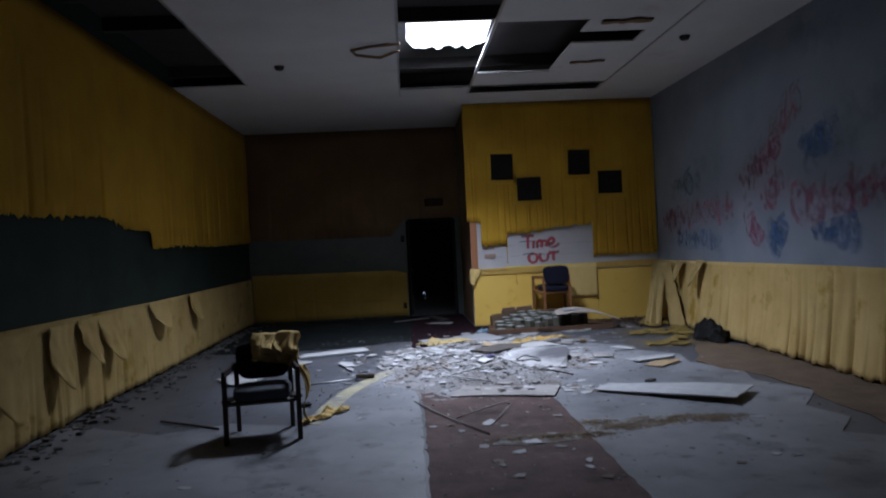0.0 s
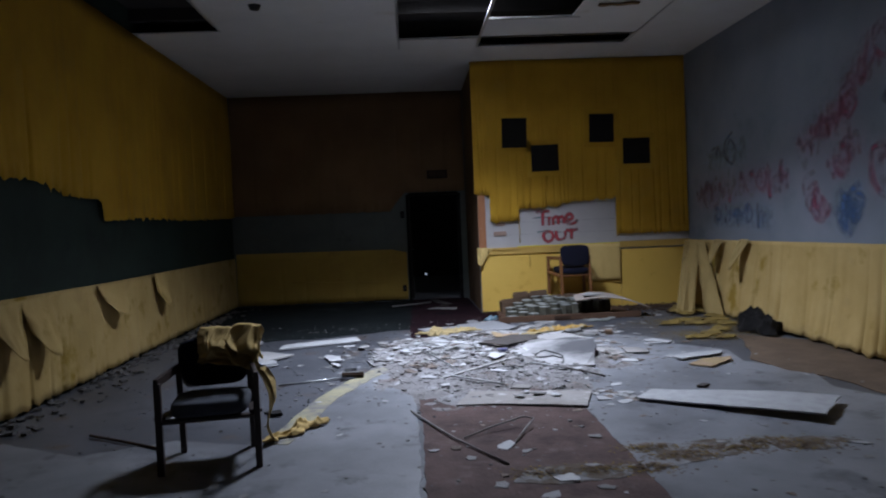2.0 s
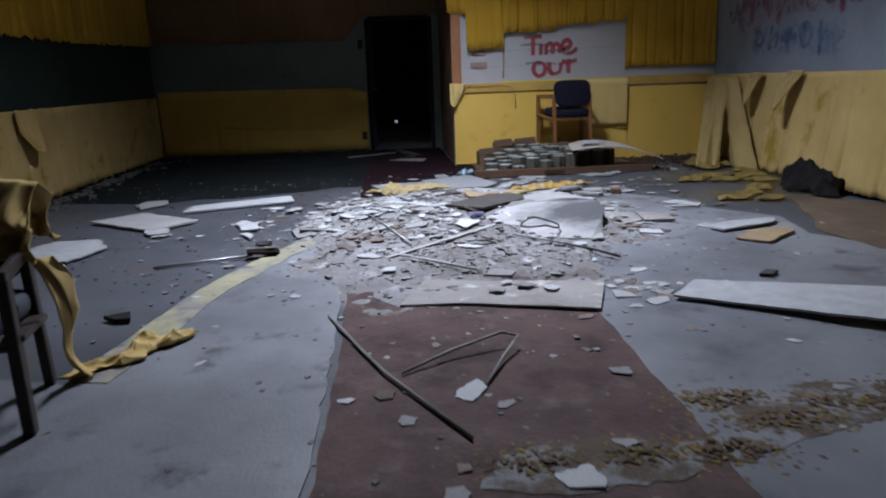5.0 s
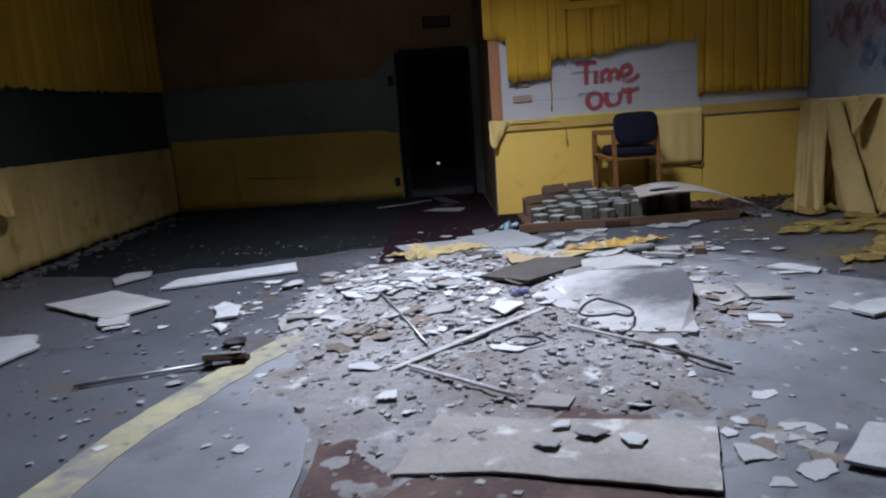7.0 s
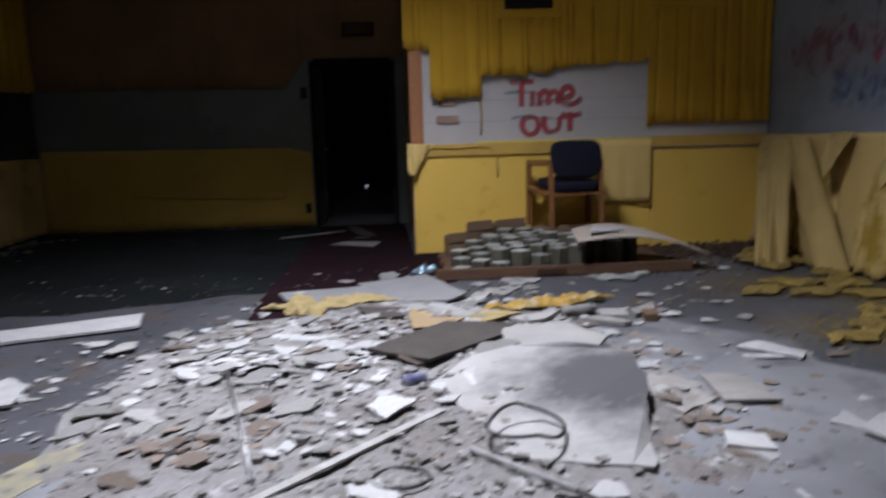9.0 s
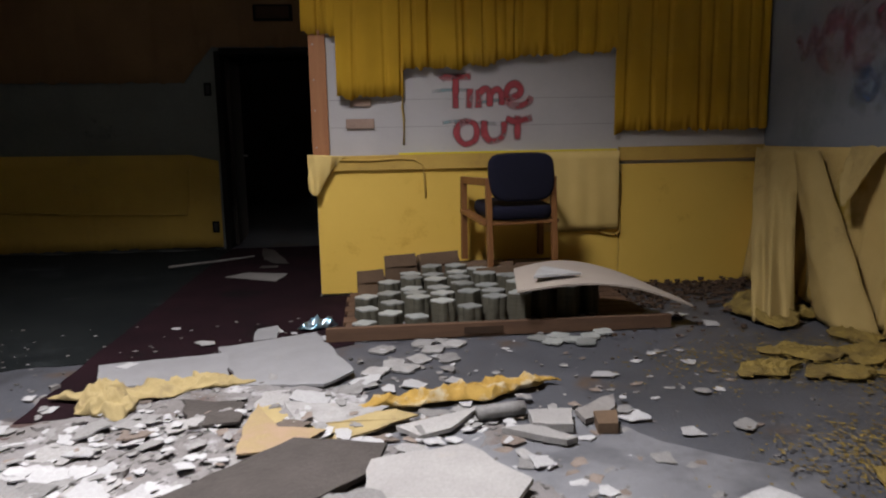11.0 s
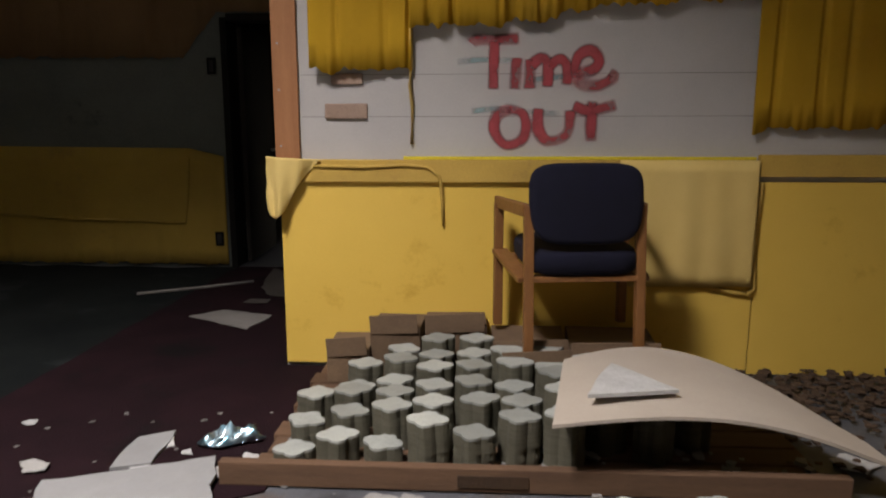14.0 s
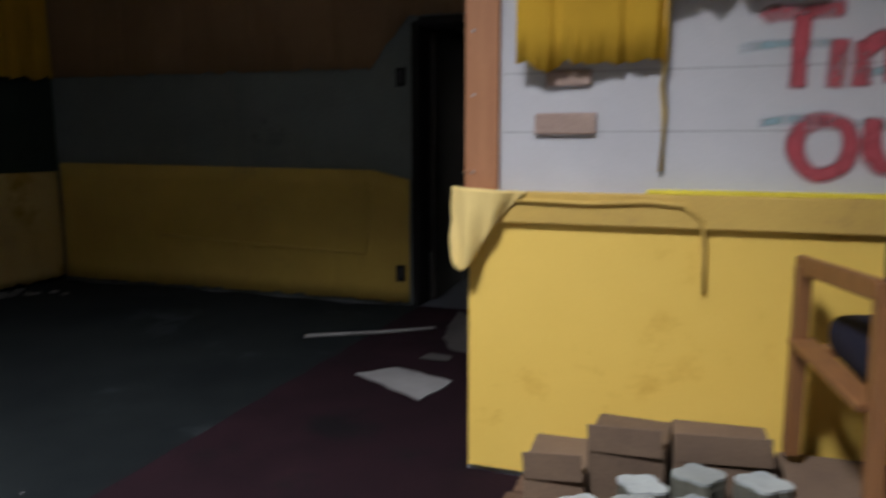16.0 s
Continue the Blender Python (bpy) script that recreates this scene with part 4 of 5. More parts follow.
for k, (x, y, w, d, turn) in enumerate(((3.48, 10.12, 0.36, 0.20, 30), (3.74, 10.32, 0.40, 0.24, 60), (3.98, 10.58, 0.38, 0.26, 35), (3.80, 10.02, 0.30, 0.18, 10))):
    crumple("floor_cloth", w, d, pose(x, y, 0.008, 0, 0, turn), M["grime_cloth"], "grimy yellow cloth scrap on the floor", 0.020, 185 + k, 14.0, 44, 34)
crumple("floor_cloth", 0.95, 0.55, pose(4.25, 12.4, 0.01, 0, 0, 70), M["grime_cloth"], "grimy yellow cloth trailing from the wall", 0.06, 77)
crumple("floor_cloth", 0.7, 0.14, pose(-0.82, 7.0, 0.01, 0, 0, 50), M["cloth_pale"], "pale cloth trailing from the chair", 0.04, 78)
# Black mass stands in for the shaded hollow beneath the lifted wall cloth.
crumple("sack", 1.1, 0.5, pose(4.42, 10.45, 0.01, 0, 0, 80), M["black"], "black crumpled mass for the dark hollow under the wall cloth", 0.17, 79, 3.0, cat="sack")


# ---- boards and sheets on the floor ----
def board(name, outline, thick, z, material, label, cat="board", lift=None, seed=0, amp=0.012, step=0.07, group="fallen boards"):
    rng = random.Random(seed)
    cx, cy = sum(p[0] for p in outline) / len(outline), sum(p[1] for p in outline) / len(outline)
    o = ragged([(x - cx, y - cy) for x, y in outline], step, amp, rng)
    bm = slab(bmesh.new(), o, 0, thick, lift)
    ob = part(name, bm, material)
    ob.matrix_basis = Matrix.Translation((cx, cy, z))
    return tagged(ob, label, cat, group)


board("ceiling_panel", [(1.86, 7.37), (2.2, 7.12), (2.94, 6.50), (3.34, 6.98), (2.08, 7.62)], 0.012, 0.044, M["chip_white"], "long white ceiling panel fallen flat on debris", "ceiling panel", lambda x, y: 0.02 * math.sin(x * 3), 1, 0.006)
board("white_plank", [(-1.62, 10.66), (-0.62, 11.02), (-0.70, 11.36), (-1.60, 10.98)], 0.016, 0.010, M["chip_white"], "clean white plank lying on the floor", "plank", None, 2, 0.004)
board("ceiling_panel", [(-2.35, 10.35), (-1.65, 9.83), (-1.36, 10.2), (-2.0, 10.7)], 0.016, 0.012, M["board"], "white broken ceiling panel on the floor", "ceiling panel", lambda x, y: 0.02 * x * x, 3)
board("plaster_slab", [(-2.44, 9.28), (-2.31, 9.56), (-1.98, 9.57), (-1.81, 9.29), (-1.88, 9.05), (-1.94, 8.88), (-2.16, 8.83)], 0.014, 0.008, M["chip_white"], "white broken plaster slab lying on the floor", "slab", lambda x, y: 0.004, 80, 0.012, 0.05)
board("plaster_slab", [(-1.72, 9.86), (-1.68, 9.96), (-1.53, 9.91), (-1.47, 9.70), (-1.63, 9.67)], 0.014, 0.008, M["chip_white"], "white broken plaster slab lying on the floor", "slab", lambda x, y: 0.004, 81, 0.012, 0.05)
board("plaster_slab", [(-2.23, 11.17), (-2.19, 11.38), (-1.98, 11.41), (-1.93, 11.21), (-2.11, 10.95)], 0.014, 0.008, M["board"], "white broken plaster slab lying on the floor", "slab", lambda x, y: 0.004, 82, 0.012, 0.05)
board("plaster_slab", [(-0.98, 9.98), (-0.95, 10.09), (-0.79, 9.97), (-0.74, 9.70), (-0.87, 9.66)], 0.014, 0.008, M["chip_white"], "white broken plaster slab lying on the floor", "slab", lambda x, y: 0.004, 83, 0.012, 0.05)
board("plaster_slab", [(-0.86, 9.52), (-0.82, 9.57), (-0.74, 9.47), (-0.75, 9.36)], 0.014, 0.008, M["chip_white"], "white broken plaster slab lying on the floor", "slab", lambda x, y: 0.004, 84, 0.012, 0.05)
board("plaster_slab", [(-0.45, 9.54), (-0.41, 9.71), (-0.29, 9.65), (-0.27, 9.34), (-0.36, 9.27)], 0.014, 0.008, M["chip"], "white broken plaster slab lying on the floor", "slab", lambda x, y: 0.004, 85, 0.012, 0.05)
board("hardboard_sheet", [(0.40, 7.50), (0.75, 7.47), (1.43, 7.25), (1.59, 7.73), (0.90, 7.86), (0.56, 7.97)], 0.009, 0.014, M["hardboard"], "dusty grey board across the walkway strip", "board", lambda x, y: 0.004 * math.sin(3 * x), 5, 0.004)
board("warped_sheet", [(1.16, 9.70), (1.42, 8.86), (1.87, 8.74), (2.06, 9.35), (2.12, 9.72), (1.75, 10.05), (1.45, 10.14)], 0.012, 0.02, M["stained_sheet"], "warped dusty sheet buckled up on the debris", "board", lambda x, y: max(0.0, 0.13 - 0.34 * ((x - 0.1) ** 2 + (y - 0.1) ** 2)), 6, 0.015)
board("dark_board", [(0.84, 10.15), (1.16, 9.92), (1.60, 10.32), (1.66, 10.54), (1.30, 10.64)], 0.018, 0.035, M["pad"], "dark brown-grey padded board on the debris", "board", lambda x, y: 0.02, 7, 0.006)
board("ceiling_panel", [(0.71, 12.1), (0.95, 11.42), (1.37, 11.33), (1.51, 11.51), (1.26, 12.29)], 0.014, 0.014, M["panel_white"], "large white broken panel at the walkway", "ceiling panel", lambda x, y: 0.01 * math.sin(4 * x), 8, 0.010)
board("ceiling_panel", [(0.88, 12.46), (0.90, 12.2), (1.03, 12.25), (1.0, 12.53)], 0.012, 0.006, M["panel_white"], "small white panel scrap at the walkway", "ceiling panel", None, 28)
board("ceiling_panel", [(0.13, 11.85), (0.26, 11.50), (0.90, 11.45), (0.78, 11.98)], 0.012, 0.008, M["panel_white"], "white broken panel beside the large one", "ceiling panel", None, 9)
board("plaster_slab", [(2.04, 9.41), (2.17, 9.22), (2.36, 9.34), (2.30, 9.62), (2.12, 9.68)], 0.013, 0.008, M["board_grey"], "pale plaster slab on the floor", "slab", lambda x, y: 0.006 + 0.04 * y, 11)
board("plaster_slab", [(2.38, 9.3), (2.62, 9.27), (2.60, 9.62), (2.42, 9.66)], 0.013, 0.008, M["board_grey"], "pale plaster slab on the floor", "slab", lambda x, y: 0.006 - 0.03 * y, 12)
board("plaster_slab", [(2.75, 8.95), (2.81, 8.82), (3.27, 8.99), (3.36, 9.13), (2.9, 9.06)], 0.014, 0.020, M["chip_white"], "white plaster slab on the floor", "slab", lambda x, y: 0.004 + 0.02 * y, 13)
board("plaster_slab", [(2.8, 10.05), (3.02, 9.8), (3.1, 9.9), (2.95, 10.12)], 0.012, 0.010, M["chip_white"], "white plaster slab on the floor", "slab", lambda x, y: 0.004, 14)
board("plaster_slab", [(1.55, 10.1), (2.0, 9.95), (2.15, 10.2), (1.95, 10.45), (1.6, 10.38)], 0.02, 0.02, M["board"], "white plaster slab on the debris", "slab", lambda x, y: 0.03 + 0.1 * y, 15)
board("plaster_slab", [(0.92, 8.0), (1.08, 7.95), (1.13, 8.05), (1.0, 8.12)], 0.010, 0.012, M["board_grey"], "grey broken slab on the floor", "slab", None, 16)
board("paper_sheet", [(0.33, 14.25), (0.8, 13.98), (0.86, 14.3), (0.5, 14.42)], 0.006, 0.008, M["board_grey"], "grey sheet lying on the walkway strip", "sheet", None, 17)
board("paper_sheet", [(0.54, 15.08), (0.42, 15.80), (0.56, 15.67), (0.82, 14.80), (0.69, 14.83)], 0.005, 0.008, M["pad"], "dusty grey sheet lying near the doorway", "sheet", lambda x, y: 0.002, 91, 0.012, 0.05)
board("paper_sheet", [(0.56, 14.62), (0.58, 14.73), (0.73, 14.71), (0.73, 14.62)], 0.005, 0.008, M["pad"], "dusty grey sheet lying near the doorway", "sheet", lambda x, y: 0.002, 92, 0.012, 0.05)
board("ceiling_panel", [(2.2, 8.9), (2.36, 8.84), (2.38, 8.97), (2.24, 9.02)], 0.013, 0.012, M["chip_white"], "small white broken panel piece", "ceiling panel", None, 18)


board("pale_sheet", [(1.20, 11.13), (1.29, 10.84), (1.48, 10.83), (1.68, 11.0)], 0.006, 0.030, M["chip"], "white sheet lying on pale yellow cloth", "sheet", lambda x, y: 0.02 * y, 44)
board("cloth_band", [(1.10, 11.08), (1.22, 10.80), (1.44, 10.68), (1.62, 10.72), (1.80, 10.88), (1.70, 10.94), (1.48, 10.84), (1.28, 10.85), (1.18, 11.12)], 0.008, 0.034, M["dusty_cloth"], "pale yellow flattened cloth band on the debris", "cloth", lambda x, y: 0.012 * math.sin(9 * x + 5 * y), 45, 0.008)
board("tan_sheet", [(1.10, 11.06), (1.08, 10.78), (1.10, 10.52), (1.33, 10.56), (1.42, 10.70), (1.22, 10.78)], 0.006, 0.055, M["tan"], "tan-yellow stiff sheet folded over the debris", "sheet", lambda x, y: 0.05 * abs(x) - 0.02 * y, 46, 0.008)
board("plaster_slab", [(1.70, 10.76), (1.79, 10.66), (1.92, 10.71), (2.06, 10.90)], 0.018, 0.02, M["board"], "pale grey plaster slab on the floor", "slab", lambda x, y: 0.006 + 0.03 * y, 47)
board("plaster_slab", [(2.27, 10.84), (2.26, 10.70), (2.42, 10.66), (2.46, 10.83)], 0.035, 0.012, M["board"], "thick pale grey plaster slab on the floor", "slab", lambda x, y: 0.004, 48)
board("plaster_slab", [(2.48, 10.85), (2.49, 10.73), (2.66, 10.85), (2.70, 11.0)], 0.022, 0.012, M["board_grey"], "dusty grey plaster slab on the floor", "slab", lambda x, y: 0.004, 49)
board("plaster_slab", [(2.13, 10.69), (2.36, 10.54), (2.41, 10.56), (2.28, 10.71)], 0.025, 0.012, M["board"], "pale grey plaster slab on the floor", "slab", lambda x, y: 0.004, 50)
board("wood_block", [(2.54, 10.78), (2.52, 10.65), (2.60, 10.64), (2.64, 10.78)], 0.045, 0.008, M["carton"], "small brown block among the plaster slabs", "block", None, 51, 0.004)
board("dark_board", [(0.74, 11.18), (0.85, 10.84), (1.05, 10.88), (1.04, 11.10)], 0.012, 0.030, M["pad"], "dark grey dusty panel among the boards", "board", lambda x, y: 0.01, 52)


def roll_of_paper():
    bm = tube(bmesh.new(), [(0, 0, 0), (0.07, 0.012, 0.002), (0.14, 0.026, 0.0), (0.21, 0.04, 0)], 0.032, 14)
    ob = part("paper_roll", bm, M["chip"], smooth=True)
    ob.matrix_basis = Matrix.Translation((2.05, 10.84, 0.045))
    tagged(ob, "white rolled paper lying among the slabs", "paper roll")


roll_of_paper()
board("yellow_panel", [(2.79, 8.60), (2.95, 8.43), (3.26, 8.68), (3.31, 8.81), (3.0, 8.80)], 0.012, 0.012, M["tan"], "dirty yellow broken panel on the floor", "panel", lambda x, y: 0.006 + 0.02 * x, 41)
board("dark_scrap", [(-1.18, 7.56), (-1.09, 7.49), (-1.02, 7.50), (-1.06, 7.62)], 0.02, 0.008, M["black"], "small black scrap on the floor", "scrap", None, 42)
board("dark_scrap", [(2.50, 7.70), (2.56, 7.67), (2.64, 7.75), (2.58, 7.78)], 0.02, 0.008, M["pad"], "small dark scrap on the floor", "scrap", None, 43)


def rod(name, pts, r, material, label, cat="rod", sides=8):
    o = Vector(pts[0])
    bm = tube(bmesh.new(), [Vector(p) - o for p in pts], r, sides)
    ob = part(name, bm, material, smooth=True)
    ob.matrix_basis = Matrix.Translation(o)
    return tagged(ob, label, cat)


rng = random.Random(90)
bm = bar(bmesh.new(), (0, 0, 0), (0.86, 0.86, 0.01), 0.038, 0.012, 0.003)
ob = part("white_batten", bm, M["chip"])
ob.matrix_basis = Matrix.Translation((0.32, 8.46, 0.036))
tagged(ob, "long white painted batten lying across the rubble", "batten")
rod("white_rod", [(0.42, 8.46, 0.055), (0.64, 8.27, 0.05), (0.88, 8.06, 0.04)], 0.010, M["chip_white"], "thin white rod on the floor")
rod("white_rod", [(1.25, 8.92, 0.055), (1.40, 8.75, 0.055), (1.55, 8.58, 0.05)], 0.009, M["chip_white"], "thin white rod on the floor")
rod("dark_rod", [(1.54, 8.60, 0.048), (1.7, 8.40, 0.045), (1.84, 8.22, 0.03)], 0.009, M["pad"], "thin dull rod on the floor")
rod("dark_rod", [(-1.25, 8.60, 0.015), (-0.9, 8.72, 0.015), (-0.62, 8.80, 0.02)], 0.010, M["steel"], "thin dull rod on the floor")
rod("grey_rod", [(0.16, 9.96, 0.05), (0.33, 9.37, 0.055), (0.5, 8.78, 0.05)], 0.007, M["steel"], "thin dull grey rod on the rubble")
rod("wire", [(0.03, 7.40, 0.016), (0.21, 6.9, 0.02), (0.33, 6.6, 0.02), (0.63, 6.02, 0.016)], 0.008, M["board_grey"], "thin pale rod lying on the walkway")
rod("wire", [(0.40, 6.60, 0.015), (0.62, 6.76, 0.04), (0.86, 6.87, 0.07), (0.93, 6.84, 0.06), (0.84, 6.68, 0.03), (0.74, 6.45, 0.012)], 0.007, M["board_grey"], "bent dull rod lying on the walkway")
rod("dark_rod", [(-2.42, 7.18, 0.015), (-2.1, 6.98, 0.015), (-1.76, 6.75, 0.015)], 0.011, M["rust"], "thin dark rod on the floor")
rod("white_rod", [(-0.3, 14.82, 0.015), (0.1, 15.05, 0.015), (0.42, 15.27, 0.015)], 0.012, M["board_grey"], "pale rod near the doorway")
ringpts = [(1.47 + 0.145 * math.cos(a) + 0.01 * math.sin(3 * a), 9.0 + 0.155 * math.sin(a), 0.125 - 0.01 * math.cos(a) - 0.35 * 0.1 * abs(math.cos(a))) for a in [k * math.tau / 40 for k in range(40)]]
rod("cable_loop", ringpts + [ringpts[0]], 0.007, M["plastic"], "black cable loop lying on the warped sheet", "cable")
rod("cable_loop", [(1.0 + 0.1 * math.cos(a), 8.75 + 0.09 * math.sin(a), 0.03 + 0.004 * a) for a in [k * 0.3 for k in range(20)]], 0.006, M["plastic"], "black cable coil in the rubble", "cable")


def bowl(at, r, h, material, label, cat):
    bm = bmesh.new()
    prof = [(0.5, 0), (0.8, 0.1), (1.0, 0.7), (1.02, 1.0), (0.92, 1.0), (0.85, 0.6), (0.6, 0.2), (0.02, 0.15)]
    rings = [[bm.verts.new((r * p * math.cos(k * math.tau / 24), r * p * math.sin(k * math.tau / 24), h * z)) for k in range(24)] for p, z in prof]
    for a, b in zip(rings, rings[1:]):
        for k in range(24):
            bm.faces.new((a[k], a[(k + 1) % 24], b[(k + 1) % 24], b[k]))
    bm.faces.new(rings[0][::-1])
    bm.faces.new(rings[-1])
    ob = part("bowl" if cat == "bowl" else "cap", bm, material, smooth=True)
    ob.matrix_basis = at
    tagged(ob, label, cat)


bowl(pose(-0.60, 9.14, 0.006), 0.065, 0.026, M["plastic"], "black round plastic cap on the floor", "cap")
ck = thing("tile_chunk", pose(-0.55, 8.80, 0.030, -24, 4, 12) @ Matrix.Diagonal((0.8, 0.8, 0.8, 1)), "rusty brown block with a white face tipped on the floor", "block")
part("body", slab(bmesh.new(), ragged([(-0.14, -0.055), (0.13, -0.06), (0.15, 0.05), (-0.12, 0.06)], 0.04, 0.008, random.Random(5)), 0.0, 0.035), M["rust"], ck, "rusty brown block body")
part("face", slab(bmesh.new(), ragged([(-0.14, -0.05), (0.125, -0.055), (0.15, 0.055), (-0.12, 0.065)], 0.04, 0.008, random.Random(6)), 0.036, 0.048), M["chip_white"], ck, "white plaster face")
bm = bmesh.new()
tube(bm, [(0, 0, 0), (0.005, 0, 0), (0.10, 0, 0), (0.115, 0, 0)], 0.033, 20)
ob = part("drink_can", bm, M["can_blue"], smooth=True)
ob.matrix_basis = pose(1.02, 9.68, 0.045, 0, 0, 20)
tagged(ob, "blue and silver drink can on its side", "can")
crumple("foil_wrapper", 0.26, 0.08, pose(1.26, 12.45, 0.006, 0, 0, 15), M["foil"], "crumpled shiny foil wrapper on the floor", 0.05, 83, 14, 16, 10, "wrapper")

# ---- pallet, tile stacks, cartons ----
pl = thing("pallet", pose(0, 0, 0.004), "low brown wooden plank base under the tile stacks", "pallet")
part("front_plank", box(bmesh.new(), (1.33, 12.13, 0), (3.46, 12.17, 0.085), 0.004), M["pallet"], pl)
part("front_plank", box(bmesh.new(), (2.16, 12.124, 0.018), (2.40, 12.129, 0.062), 0.001), M["rust"], pl, "dark stained patch")
for k in range(8):
    part("deck_board", box(bmesh.new(), (1.42 + 0.02 * (k % 2), 12.19 + 0.145 * k, 0.0), (3.42, 12.32 + 0.145 * k, 0.03), 0.003), M["pallet"], pl)


def lantern(r, n=32):
    """The outline of a lantern-shaped tile: pointed tips, shallow notches, rounded shoulders."""
    out = []
    for k in range(n):
        a = math.tau * k / n
        q = r * (0.80 + 0.07 * math.cos(2 * a) + 0.118 * math.cos(4 * a) - 0.012 * math.cos(8 * a) + 0.016 * math.cos(12 * a))
        out.append((q * math.cos(a), q * math.sin(a) * 1.04))
    return out


def tile_stack(x, y, z, n, turn, seed):
    rng = random.Random(seed)
    t = thing("tile_stack", pose(x, y, z, 0, 0, turn), "stack of pale lantern-shaped tiles with dull sides", "tile stack", "stacks of tiles")
    bm = bmesh.new()
    o = lantern(0.078)
    th = 0.0095
    dx = dy = 0.0
    rings = []
    for k in range(n):
        dx, dy = dx + rng.uniform(-0.0016, 0.0016), dy + rng.uniform(-0.0016, 0.0016)
        for f, q in ((1.0, 0.0), (1.0, 0.86), (0.965, 0.90)):
            rings.append([bm.verts.new((a * f + dx, b * f + dy, (k + q) * th)) for a, b in o])
    for a, b in zip(rings, rings[1:]):
        for k in range(len(o)):
            bm.faces.new((a[k], a[(k + 1) % len(o)], b[(k + 1) % len(o)], b[k]))
    bm.faces.new(rings[0][::-1])
    bm.faces.new(rings[-1])
    part("stacked_tile_body", bm, M["tile_side"], t, "dull biscuit sides of stacked tiles, darkened for shade")
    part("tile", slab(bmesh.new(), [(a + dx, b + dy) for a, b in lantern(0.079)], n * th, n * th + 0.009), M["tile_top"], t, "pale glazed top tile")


rng = random.Random(100)
rows_of_stacks = [(12.28, 1.56, 2.62), (12.42, 1.50, 2.62), (12.56, 1.57, 2.66), (12.70, 1.64, 2.75), (12.84, 1.72, 2.55), (12.98, 1.80, 2.30)]
i = 0
for r, (y, x0, x1) in enumerate(rows_of_stacks):
    x = x0 + (0.08 if r % 2 else 0)
    while x < x1:
        h = 0.055 + 0.13 * (x - 1.5) + 0.17 * (y - 12.28) + rng.uniform(-0.035, 0.04)
        tile_stack(x, y + rng.uniform(-0.022, 0.022), 0.035, max(3, int(min(0.25, h) / 0.0095)), rng.uniform(-22, 22), 200 + i)
        x += 0.157 + rng.uniform(-0.004, 0.01)
        i += 1


ts = thing("tile_sheet", pose(0, 0, 0.004), "sheet of joined pale lantern tiles on the floor", "tile sheet")
for k, (x, y) in enumerate(((2.60, 12.03), (2.72, 12.05), (2.66, 11.93), (2.78, 11.95), (2.84, 11.88), (2.90, 11.99), (3.0, 12.06))):
    part("tile", slab(bmesh.new(), lantern(0.075, 24), 0, 0.009), M["tile_top"], ts, at=pose(x, y, 0.0017 * k, 0, 0, 8 * k))
for x, y, r in ((1.62, 11.55, 20), (1.72, 11.66, 50), (1.86, 11.72, 80), (1.78, 11.58, 10), (1.95, 11.89, 35), (2.02, 11.72, 65), (1.66, 11.92, 5), (1.90, 12.02, 25), (1.50, 11.30, 40), (2.08, 11.98, 12)):
    ob = part("loose_tile", slab(bmesh.new(), lantern(0.080, 24), 0, 0.009), M["chip"])
    tagged_at(ob, pose(x, y, 0.006, 2, -2, r), "pale lantern-shaped tile lying on the floor", "tile", "loose tiles")


def carton(x0, x1, y0, y1, z0, z1, turn, label):
    cx, cy = (x0 + x1) / 2, (y0 + y1) / 2
    t = thing("carton", pose(cx, cy, z0, 0, 0, turn), label, "carton", "cartons of tiles")
    w, d, h = (x1 - x0) / 2, (y1 - y0) / 2, z1 - z0
    part("body", box(bmesh.new(), (-w, -d, 0), (w, d, h), 0.006), M["carton"], t)
    part("flap", bar(bmesh.new(), (-w, -d, h + 0.003), (w * 0.9, -d * 1.1, h + 0.02), 0.006, 0.09, 0.002), M["carton"], t, "torn cardboard flap")


for c in ((1.50, 1.70, 13.06, 13.34, 0.035, 0.20, 2), (1.71, 1.95, 13.10, 13.34, 0.035, 0.30, -3), (1.96, 2.25, 13.10, 13.35, 0.035, 0.31, 3), (2.28, 2.62, 12.88, 13.30, 0.035, 0.260, 1), (2.63, 3.02, 12.86, 13.30, 0.035, 0.260, -2), (2.32, 2.62, 12.72, 12.86, 0.035, 0.260, 1), (2.65, 2.99, 12.72, 12.84, 0.035, 0.260, -1)):
    carton(*c, "brown cardboard carton of tiles with torn top")


def curved(a, b):
    x = 2.50 + 1.05 * a
    y0, y1 = 12.03 + 0.08 * a, 12.62 + 0.14 * math.sin(math.pi * a) - 0.38 * a ** 2.5
    z = 0.285 + 0.035 * math.sin(math.pi * min(1, a * 1.1)) - 0.15 * a ** 3 + 0.02 * b
    y = y0 + (y1 - y0) * b
    return (x - 0.07 * (1 - b) * (0.5 - a) + 0.06 * b * (1 - a) ** 2, y, z), (0, 0, 1)


tagged(part("bowed_board", sheet(bmesh.new(), curved, 40, 12, 0.012), M["curve_board"], smooth=False), "tan board bowed over the tile stacks", "board", "fallen boards")
for x, y in ((2.70, 12.42), (2.86, 12.36), (3.02, 12.46)):
    tile_stack(x, y, 0.035, 22, rng.uniform(-9, 9), 300 + int(x * 50 + y * 10))
board("white_triangle", [(2.59, 12.14), (2.90, 12.20), (2.72, 12.46), (2.66, 12.34)], 0.014, 0.347, M["chip_white"], "white triangular tile piece on the bowed board", "tile piece", None, 31, 0.003)

